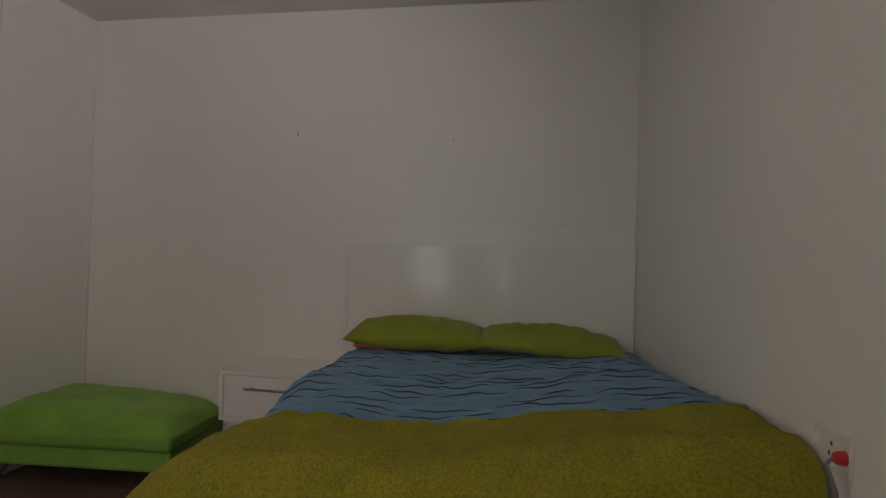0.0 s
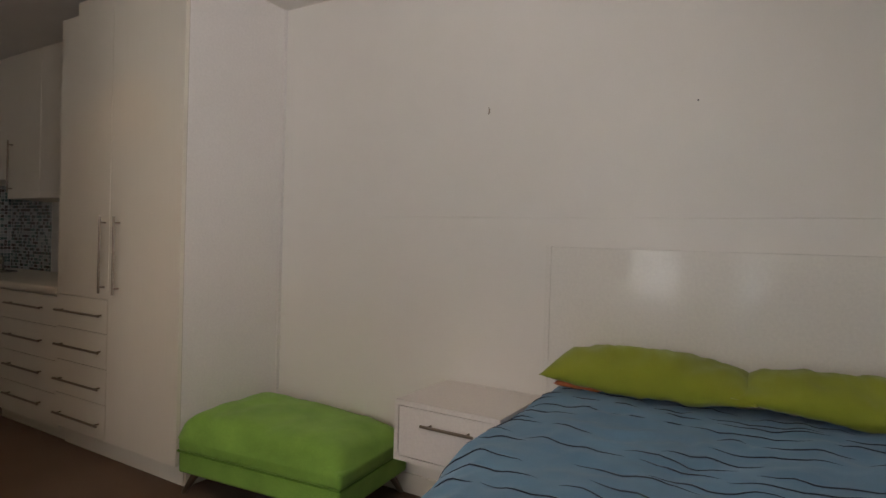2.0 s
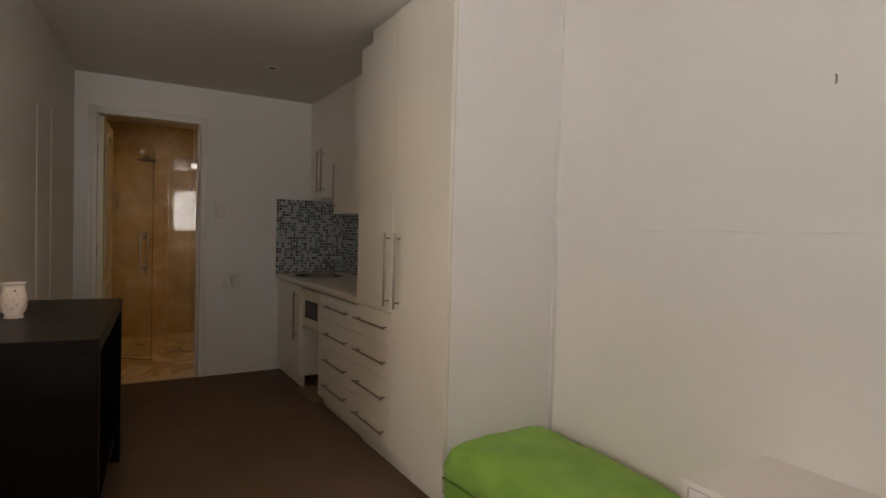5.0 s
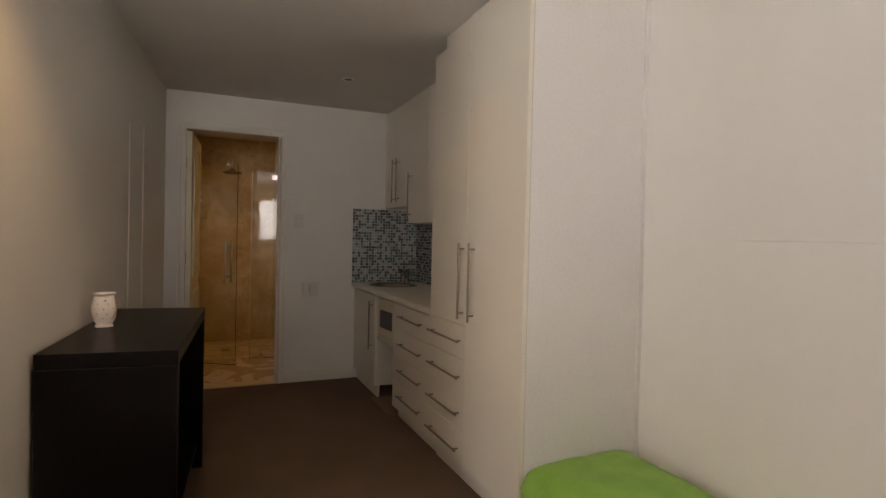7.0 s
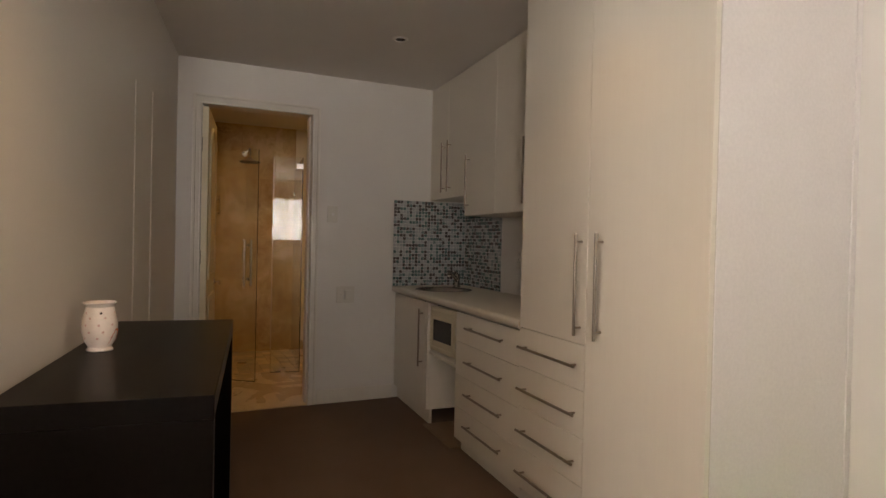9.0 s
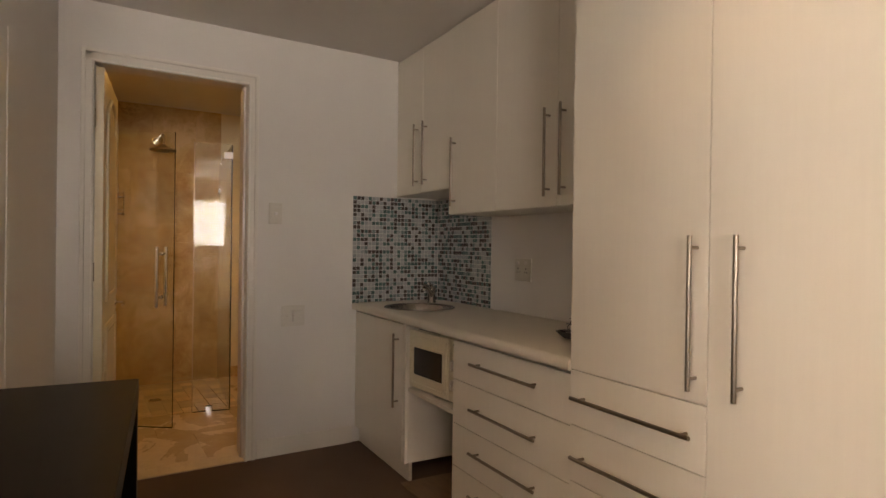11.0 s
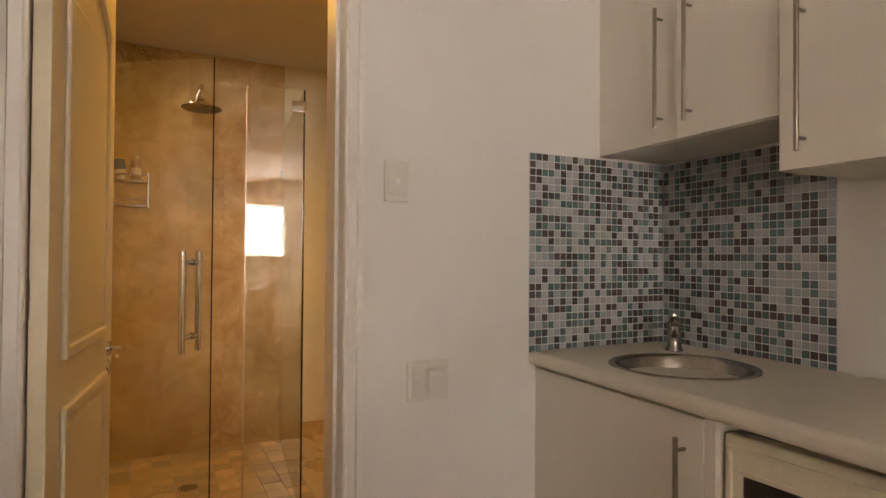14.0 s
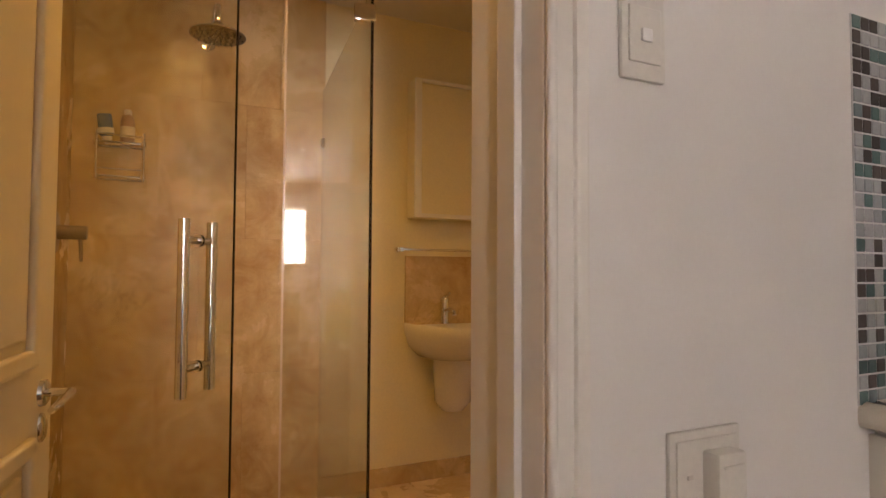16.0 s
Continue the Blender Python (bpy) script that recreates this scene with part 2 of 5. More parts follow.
M = dict(
    wall=surf("wall_paint", (0.76, 0.735, 0.69), 0.42, vary=0.025, fine=140, fine_vary=0.012, bump=0.10, depth=0.001),
    ceiling=surf("ceiling_paint", (0.74, 0.71, 0.66), 0.75, vary=0.03, fine=120, fine_vary=0.012, bump=0.08, depth=0.001),
    trim=surf("gloss_trim_paint", (0.77, 0.74, 0.67), 0.42, vary=0.03, fine=60, fine_vary=0.015, bump=0.03),
    # yellower than the trim: the bathroom's warm light is put into this paint
    warmleaf=surf("warm_lit_door_paint", (0.77, 0.69, 0.50), 0.40, vary=0.03, fine=60, fine_vary=0.015, bump=0.03),
    carpet=surf("brown_carpet", (0.138, 0.084, 0.052), 0.95, vary=0.14, scale=2.2, fine=420, fine_vary=0.42, bump=0.9, depth=0.006, sheen=0.08, spec=0.1),
    cab=surf("white_melamine", (0.755, 0.712, 0.615), 0.36, vary=0.02, scale=1.2, fine=70, fine_vary=0.013, bump=0.05, depth=0.0006, stretch=(1.0, 1.0, 0.045)),
    cabdark=surf("cabinet_inside", (0.60, 0.56, 0.49), 0.5, vary=0.05),
    counter=surf("cream_laminate", (0.70, 0.655, 0.555), 0.42, vary=0.04, scale=3, fine=260, fine_vary=0.03, bump=0.03, depth=0.0006),
    steel=surf("brushed_nickel", (0.33, 0.285, 0.23), 0.30, metal=1.0, vary=0.06, fine=300, fine_vary=0.06, bump=0.04, depth=0.0005),
    chrome=surf("polished_chrome", (0.80, 0.78, 0.75), 0.08, metal=1.0, vary=0.03, rough_vary=0.04, bump=0),
    sink=surf("sink_steel", (0.44, 0.41, 0.37), 0.24, metal=1.0, vary=0.05, fine=350, fine_vary=0.05, bump=0.03, depth=0.0005),
    plastic=surf("ivory_plastic", (0.69, 0.66, 0.59), 0.38, vary=0.02, bump=0),
    mwbody=surf("cream_enamel", (0.70, 0.645, 0.48), 0.36, vary=0.05, scale=6, bump=0.02),
    black=surf("black_plastic", (0.018, 0.017, 0.017), 0.4, vary=0.1, bump=0.05),
    mwglass=surf("smoked_glass", (0.022, 0.020, 0.020), 0.12, vary=0.05, bump=0),
    desk=surf("black_brown_veneer", (0.006, 0.0045, 0.004), 0.34, spec=0.07, vary=0.18, scale=4, fine=60, fine_vary=0.25, bump=0.12, depth=0.0008, stretch=(0.08, 1, 1)),
    ceramic=surf("white_ceramic", (0.80, 0.74, 0.69), 0.18, vary=0.03, bump=0.02),
    pink=surf("pink_glaze", (0.60, 0.42, 0.38), 0.3, vary=0.1, bump=0),
    green=surf("lime_green_cotton", (0.215, 0.40, 0.065), 0.85, vary=0.14, scale=6, fine=300, fine_vary=0.14, bump=0.3, depth=0.002, sheen=0.12, spec=0.2),
    piping=surf("green_piping", (0.10, 0.22, 0.02), 0.85, bump=0.1),
    olive=surf("olive_green_cotton", (0.255, 0.295, 0.028), 0.85, vary=0.08, scale=7, fine=700, fine_vary=0.10, bump=0.25, depth=0.001, sheen=0.2, spec=0.2),
    orange=surf("orange_cotton", (0.60, 0.17, 0.06), 0.85, vary=0.06, bump=0.2),
    blue=surf("blue_cotton", (0.125, 0.255, 0.40), 0.82, vary=0.09, scale=5, fine=800, fine_vary=0.10, bump=0.25, depth=0.001, sheen=0.15, spec=0.2),
    # darker copy of the duvet blue: shade of the folds put into colour
    foldshade=surf("blue_fold_shade", (0.026, 0.042, 0.070), 0.9, vary=0.1, bump=0.1),
    fleece=surf("yellow_green_fleece", (0.36, 0.325, 0.016), 0.97, vary=0.12, scale=9, fine=150, fine_vary=0.32, bump=1.0, depth=0.02, sheen=0.1, spec=0.05),
    mattress=surf("mattress_ticking", (0.62, 0.60, 0.56), 0.8, vary=0.04, bump=0.2),
    headboard=surf("gloss_white_lacquer", (0.76, 0.735, 0.69), 0.09, vary=0.02, bump=0.0, spec=0.24, rough_vary=0.02),
    lacquer=surf("white_lacquer", (0.79, 0.76, 0.735), 0.42, vary=0.02, bump=0.02),
    gap=surf("shadow_gap", (0.05, 0.045, 0.04), 0.8, bump=0),
    grout=surf("pale_grout", (0.62, 0.62, 0.60), 0.8, vary=0.05, bump=0.2),
    tile=mosaic_glass("mosaic_glass", False),
    tilerest=mosaic_glass("mosaic_glass_rest", True),
    marble=marble("cream_marble", (0.66, 0.50, 0.26), (0.42, 0.265, 0.105), (0.24, 0.165, 0.075), random=0.02),
    floorstone=marble("floor_marble", (0.68, 0.55, 0.38), (0.55, 0.41, 0.26), (0.52, 0.38, 0.23), rough=0.20, random=0.05),
    tumbled=marble("tumbled_marble", (0.68, 0.55, 0.37), (0.52, 0.38, 0.22), (0.42, 0.28, 0.16), scale=3, rough=0.35, random=0.24),
    bathpaint=surf("bathroom_paint", (0.78, 0.70, 0.46), 0.5, vary=0.03, bump=0.06, depth=0.001),
    glass=clear_glass("clear_glass", (0.93, 0.955, 0.92)),
    # opaque strip: the darkness of a refracting glass edge is put into colour
    glassedge=surf("refracted_dark_edge", (0.030, 0.022, 0.014), 0.12, vary=0.1, bump=0),
    # opaque strip: the bright highlight along the screen's edge is put into colour
    edgehighlight=surf("glass_edge_highlight", (0.62, 0.50, 0.34), 0.2, bump=0),
    dullchrome=surf("dull_chrome", (0.26, 0.21, 0.16), 0.5, metal=1.0, vary=0.1, fine=200, bump=0.05, depth=0.0005),
    porcelain=surf("white_porcelain", (0.80, 0.76, 0.68), 0.12, vary=0.02, bump=0, coat=0.4),
    red=surf("red_plastic", (0.45, 0.02, 0.02), 0.35, bump=0),
    cord=surf("grey_cord", (0.16, 0.14, 0.13), 0.5, bump=0),
    paper=surf("paper_pages", (0.55, 0.50, 0.48), 0.8, vary=0.08, fine=400, fine_vary=0.2, stretch=(1, 1, 8), bump=0.3),
    blackcover=surf("black_leatherette", (0.018, 0.016, 0.017), 0.32, vary=0.15, fine=300, bump=0.3, depth=0.0008),
    print=surf("grey_print", (0.22, 0.22, 0.22), 0.6, bump=0),
    bottleblue=surf("blue_bottle", (0.12, 0.17, 0.30), 0.25, bump=0),
    bottlepink=surf("pink_bottle", (0.44, 0.30, 0.25), 0.3, bump=0),
    bottlewhite=surf("white_bottle", (0.75, 0.70, 0.64), 0.3, bump=0),
    slat=surf("grey_blind_slat", (0.62, 0.62, 0.60), 0.45, bump=0),
    lit=glow("lit_lamp", (1.0, 0.86, 0.60), 14.0),
    litmain=glow("lit_lamp_main", (1.0, 0.86, 0.66), 10.0),
    day=glow("bright_sky_backdrop", (0.92, 0.97, 1.0), 3.2),
    board=surf("brown_floor_board", (0.20, 0.125, 0.07), 0.55, vary=0.15, fine=60, fine_vary=0.15, stretch=(0.2, 1, 1)),
    darkhole=surf("dark_recess", (0.03, 0.025, 0.02), 0.7, bump=0),
)

# ---- building helpers ----
ORIGIN = {}
IDENT = Matrix.Identity(4)


def thing(name, place, label="", category="", group="", kind="", frame_m=IDENT):
    ob = new(name)
    ob.empty_display_size = 0.1
    place = frame_m @ Vector(place)
    ob.location = place
    ORIGIN[ob.name] = place
    return tagged(ob, label, category, group, kind)


def part(name, bm, material, parent=None, label="", m=IDENT, smooth=True, kind="", category="", angle=40):
    """Links a bmesh, built in room coordinates (turned by m), as one mesh object."""
    if m is not IDENT:
        bmesh.ops.transform(bm, matrix=m, verts=bm.verts)
    at = ORIGIN[parent.name] if parent else Vector((0, 0, 0))
    if at.length:
        bmesh.ops.translate(bm, vec=-at, verts=bm.verts)
    if smooth:
        if not any(f.smooth for f in bm.faces):
            for f in bm.faces:
                f.smooth = True
        for e in bm.edges:
            if len(e.link_faces) == 2 and e.calc_face_angle(0) > radians(angle):
                e.smooth = False
    me = bpy.data.meshes.new(name)
    bm.to_mesh(me)
    bm.free()
    for q in (material if isinstance(material, (list, tuple)) else [material]):
        me.materials.append(q)
    ob = new(name, me)
    if parent:
        ob.parent = parent
    ORIGIN[ob.name] = at
    return tagged(ob, label, category, "", kind)


def box(x0, x1, y0, y1, z0, z1, bevel=0.002, seg=2, bm=None):
    b = bmesh.new()
    bmesh.ops.create_cube(b, size=1)
    for v in b.verts:
        v.co = Vector((x0 + (v.co.x + 0.5) * (x1 - x0), y0 + (v.co.y + 0.5) * (y1 - y0), z0 + (v.co.z + 0.5) * (z1 - z0)))
    if bevel:
        bmesh.ops.bevel(b, geom=b.edges, offset=bevel, segments=seg, affect="EDGES", profile=0.6)
        b.normal_update()
        for f in b.faces:  # broad faces stay flat, the rounded edges between them are smooth
            f.smooth = max(abs(f.normal.x), abs(f.normal.y), abs(f.normal.z)) < 0.9999
    return join(bm, b)


def join(bm, b):
    if bm is None:
        return b
    me = bpy.data.meshes.new("tmp")
    b.to_mesh(me)
    b.free()
    bm.from_mesh(me)
    bpy.data.meshes.remove(me)
    return bm


def tube(points, radius, sides=10, bm=None, caps=True):
    """A round bar along points; radius may be a list."""
    b = bmesh.new()
    pts = [Vector(p) for p in points]
    rings = []
    for i, p in enumerate(pts):
        d = (pts[min(i + 1, len(pts) - 1)] - pts[max(i - 1, 0)]).normalized()
        u = d.orthogonal().normalized() if i == 0 else (rings_u - d * rings_u.dot(d)).normalized()
        rings_u = u
        w = d.cross(u)
        r = radius[i] if isinstance(radius, (list, tuple)) else radius
        rings.append([b.verts.new(p + (u * math.cos(a) + w * math.sin(a)) * r) for a in (2 * math.pi * k / sides for k in range(sides))])
    for a, c in zip(rings, rings[1:]):
        for k in range(sides):
            b.faces.new((a[k], a[(k + 1) % sides], c[(k + 1) % sides], c[k]))
    if caps:
        b.faces.new(list(reversed(rings[0])))
        b.faces.new(rings[-1])
    bmesh.ops.recalc_face_normals(b, faces=b.faces)
    for f in b.faces:
        f.smooth = True
    return join(bm, b)


def lathe(profile, centre, sides=32, bm=None, scale=(1, 1)):
    """A turned shape: profile of (radius, height) about a vertical axis."""
    b = bmesh.new()
    cx, cy, cz = centre
    rings = []
    for r, z in profile:
        if r <= 1e-6:
            rings.append([b.verts.new((cx, cy, cz + z))])
        else:
            rings.append([b.verts.new((cx + r * scale[0] * math.cos(2 * math.pi * k / sides), cy + r * scale[1] * math.sin(2 * math.pi * k / sides), cz + z)) for k in range(sides)])
    for a, c in zip(rings, rings[1:]):
        for k in range(sides):
            j = (k + 1) % sides
            if len(a) == 1 and len(c) > 1:
                b.faces.new((a[0], c[j], c[k]))
            elif len(c) == 1 and len(a) > 1:
                b.faces.new((a[k], a[j], c[0]))
            elif len(a) > 1:
                b.faces.new((a[k], a[j], c[j], c[k]))
    bmesh.ops.recalc_face_normals(b, faces=b.faces)
    for f in b.faces:
        f.smooth = True
    return join(bm, b)


def wall_with_holes(name, axis, at, thick, u0, u1, z0, z1, holes, material, m=IDENT, label="", category="wall"):
    """A wall along x (axis 'x', at = its y) or y, as one mesh of blocks round its openings (u0, u1, z0, z1)."""
    us = sorted({u0, u1, *[v for h in holes for v in h[:2]]})
    zs = sorted({z0, z1, *[v for h in holes for v in h[2:]]})
    b = bmesh.new()
    solid = {}
    for i in range(len(us) - 1):
        for j in range(len(zs) - 1):
            cu, cz = (us[i] + us[i + 1]) / 2, (zs[j] + zs[j + 1]) / 2
            solid[i, j] = not any(h[0] < cu < h[1] and h[2] < cz < h[3] for h in holes)
    a0, a1 = sorted((at, at + thick))

    def co(u, w, z):
        return (u, w, z) if axis == "x" else (w, u, z)

    def face(*c):
        b.faces.new([b.verts.new(co(*q)) for q in c])
    for (i, j), full in solid.items():
        if not full:
            continue
        ua, ub, za, zb = us[i], us[i + 1], zs[j], zs[j + 1]
        face((ua, a0, za), (ub, a0, za), (ub, a0, zb), (ua, a0, zb))
        face((ub, a1, za), (ua, a1, za), (ua, a1, zb), (ub, a1, zb))
        if not solid.get((i - 1, j)):
            face((ua, a1, za), (ua, a0, za), (ua, a0, zb), (ua, a1, zb))
        if not solid.get((i + 1, j)):
            face((ub, a0, za), (ub, a1, za), (ub, a1, zb), (ub, a0, zb))
        if not solid.get((i, j - 1)):
            face((ua, a1, za), (ub, a1, za), (ub, a0, za), (ua, a0, za))
        if not solid.get((i, j + 1)):
            face((ua, a0, zb), (ub, a0, zb), (ub, a1, zb), (ua, a1, zb))
    bmesh.ops.remove_doubles(b, verts=b.verts, dist=1e-5)
    bmesh.ops.recalc_face_normals(b, faces=b.faces)
    return tagged(part(name, b, material, m=m, smooth=False), label, category, "", "structure")


def bar_handle(parent, a, b, out, radius=0.006, inset=0.03, m=IDENT, material=None):
    """A straight bar pull from a to b on two short posts that go back along out."""
    a, b, out = Vector(a), Vector(b), Vector(out)
    d = (b - a).normalized()
    bm = tube([a, b], radius, 12)
    for p in (a + d * inset, b - d * inset):
        tube([p, p + out], radius * 0.75, 10, bm)
    return part("handle", bm, material or M["steel"], parent, "brushed steel bar handle", m=m)


# ---- structure ----
b = bmesh.new()
bmesh.ops.create_grid(b, x_segments=1, y_segments=1, size=1)
for v in b.verts:
    v.co = Vector((2.95 + v.co.x * 3.38, -1.80 + v.co.y * 2.1, 0))
tagged(part("floor", b, M["carpet"], smooth=False), "dark brown short-pile fitted carpet", "carpet floor", "", "structure")
tagged(part("ceiling", box(-0.02, EAST + 0.36, SOUTH - 0.15, 0.15, CEIL, CEIL + 0.12, 0), M["ceiling"], smooth=False), "flat off-white painted plaster ceiling", "ceiling", "", "structure")
tagged(part("wall_north", box(-0.15, EAST + 0.15, 0, 0.15, 0, CEIL, 0), M["wall"], smooth=False), "off-white painted plaster wall behind the bed and kitchenette", "wall", "", "structure")
wall_with_holes("wall_east", "y", EAST, 0.15, SOUTH - 0.15, 0.0, 0, CEIL, [(-2.96, -2.21, 1.12, 2.03)], M["wall"], m=EASTM, label="off-white painted plaster wall beside the bed with a small window")
wall_with_holes("wall_south", "x", SOUTH, -0.15, 3.25, EAST + 0.19, 0, CEIL, [(3.98, 4.50, 0.62, 2.10), (4.94, 5.20, 0.62, 2.10)], M["wall"], label="off-white painted plaster wall with two tall windows")
b = bmesh.new()
ya, yb = -2.095, -2.355
for x, y in ((-0.05, ya), (3.40, yb), (3.40, SOUTH - 0.15), (3.25, SOUTH - 0.15), (3.25, yb - 0.13), (-0.05, ya - 0.15)):
    b.verts.new((x, y, 0))
f = b.faces.new(b.verts)
r = bmesh.ops.extrude_face_region(b, geom=[f])
bmesh.ops.translate(b, vec=(0, 0, CEIL), verts=[v for v in r["geom"] if isinstance(v, bmesh.types.BMVert)])
bmesh.ops.recalc_face_normals(b, faces=b.faces)
tagged(part("wall_corridor", b, M["wall"], smooth=False), "off-white painted plaster wall behind the dark desk", "wall", "", "structure")
# door wall and bathroom, turned by the skew
DY0, DY1, DH = -1.960, -1.236, 2.065
wall_with_holes("wall_west", "y", 0.0, -0.12, -2.20, 0.12, 0, CEIL, [(DY0 - 0.025, DY1 + 0.025, -0.01, DH + 0.025)], M["wall"], m=SKEW, label="off-white painted plaster wall with the bathroom doorway")
tagged(part("baseboard", box(0.0, 0.012, -1.172, -0.60, 0, 0.10, 0.004), M["trim"], m=SKEW), "low white painted skirting board", "skirting", "", "structure")
tagged(part("baseboard", box(0.0, 0.012, -2.12, -1.965, 0, 0.10, 0.004), M["trim"], m=SKEW), "low white painted skirting board", "skirting", "", "structure")
tagged(part("baseboard", box(3.05, 5.96, -0.012, 0.0, 0, 0.09, 0.004), M["trim"]), "low white painted skirting board behind the bed", "skirting", "", "structure")


def door_frame():
    d = thing("door_1", (-0.06, (DY0 + DY1) / 2, 0), "cream panelled door with warm light in its paint, standing open into the bathroom", "door", "", "structure", SKEW)
    for y0, y1, x0 in ((DY0 - 0.025, DY0, -0.125), (DY1, DY1 + 0.025, -0.178)):
        part("jamb", box(x0, 0.004, y0, y1, 0, DH, 0.003), M["trim"], d, m=SKEW)
    part("head_jamb", box(-0.125, 0.004, DY0 - 0.025, DY1 + 0.025, DH, DH + 0.025, 0.003), M["trim"], d, m=SKEW)
    for y0, y1, s in ((DY0 - 0.048, DY0 - 0.004, -1), (DY1 + 0.004, DY1 + 0.046, 1)):
        b = box(0.0, 0.014, y0, y1, 0, DH + 0.055, 0.004)
        e = y0 if s < 0 else y1
        box(0.0, 0.022, e - 0.010, e + 0.010, 0, DH + 0.058, 0.005, bm=b)
        part("architrave", b, M["trim"], d, m=SKEW)
    b = box(0.0, 0.014, DY0 - 0.048, DY1 + 0.046, DH + 0.004, DH + 0.055, 0.004)
    box(0.0, 0.022, DY0 - 0.056, DY1 + 0.054, DH + 0.046, DH + 0.064, 0.005, bm=b)
    part("architrave", b, M["trim"], d, m=SKEW)
    for y0, y1 in ((DY0, DY0 + 0.012), (DY1 - 0.012, DY1)):
        part("door_stop", box(-0.085, -0.042, y0, y1, 0, DH, 0.003), M["trim"], d, m=SKEW)
    for yy in (DY0 - 0.006, DY1 + 0.006):
        part("bead", tube([(0.012, yy, 0.0), (0.012, yy, DH + 0.006)], 0.007, 10), M["trim"], d, m=SKEW)
    part("bead", tube([(0.012, DY0 - 0.006, DH + 0.006), (0.012, DY1 + 0.006, DH + 0.006)], 0.007, 10), M["trim"], d, m=SKEW)
    # leaf, local: x along its width from the hinge, y its thickness
    turn = SKEW @ Matrix.Translation((-0.010, DY0 + 0.022, 0)) @ Matrix.Rotation(radians(180 - 7.2), 4, "Z")
    w, h = 0.745, 2.05
    b = box(0, w, -0.019, 0.019, 0.008, h, 0.003)
    leaf = part("leaf", b, M["warmleaf"], d, m=turn)
    for y in (-0.019, 0.019):
        s = 1 if y > 0 else -1
        for z0, z1 in ((0.20, 0.775), (0.892, 1.965)):
            x0, x1 = 0.115, w - 0.115
            rise = 0.11 if z1 > 1 else 0.0
            zt = z1 - rise
            b = box(x0 + 0.05, x1 - 0.05, *sorted((y - 0.006 * s, y + 0.007 * s)), z0 + 0.05, zt - 0.05, 0.006, 3)
            rails = [(x0, x1, z0, z0 + 0.032), (x0, x0 + 0.030, z0 + 0.02, zt - 0.004), (x1 - 0.030, x1, z0 + 0.02, zt - 0.004)]
            if rise:
                arc = [(x0 + 0.011 + (x1 - x0 - 0.022) * k / 16, y + 0.001 * s, zt - 0.012 + rise * math.sin(math.pi * k / 16) ** 0.8) for k in range(17)]
                tube(arc, 0.015, 10, b)
            else:
                rails.append((x0, x1, z1 - 0.032, z1))
            for q in rails:
                box(q[0], q[1], *sorted((y - 0.002 * s, y + 0.013 * s)), q[2], q[3], 0.007, 3, bm=b)
            part("panel", b, M["warmleaf"], leaf, m=turn)
        z = 0.838
        b = bmesh.new()
        c = Matrix.Translation((w - 0.058, y, z)) @ Matrix.Rotation(radians(-90 * s), 4, "X")
        q = lathe([(0, 0.011), (0.017, 0.011), (0.024, 0.007), (0.026, 0.0)], (0, 0, 0), 24)
        bmesh.ops.transform(q, matrix=c, verts=q.verts)
        b = join(b, q)
        q = lathe([(0, 0.008), (0.014, 0.008), (0.020, 0.004), (0.021, 0.0)], (0, 0, 0), 20, scale=(0.85, 1.3))
        bmesh.ops.transform(q, matrix=Matrix.Translation((0, 0, -0.062)) @ c, verts=q.verts)
        b = join(b, q)
        tube([(w - 0.058, y, z), (w - 0.058, y + 0.042 * s, z), (w - 0.066, y + 0.050 * s, z), (w - 0.13, y + 0.050 * s, z - 0.004), (w - 0.17, y + 0.046 * s, z - 0.01)], [0.008, 0.008, 0.0085, 0.0075, 0.006], 12, b)
        part("lever_handle", b, M["chrome"], leaf, "polished chrome lever handle", m=turn)
    for z in (0.25, 1.05, 1.80):
        part("hinge", tube([(-0.004, 0.022, z - 0.045), (-0.004, 0.022, z + 0.045)], 0.006, 10), M["steel"], leaf, m=turn)


door_frame()


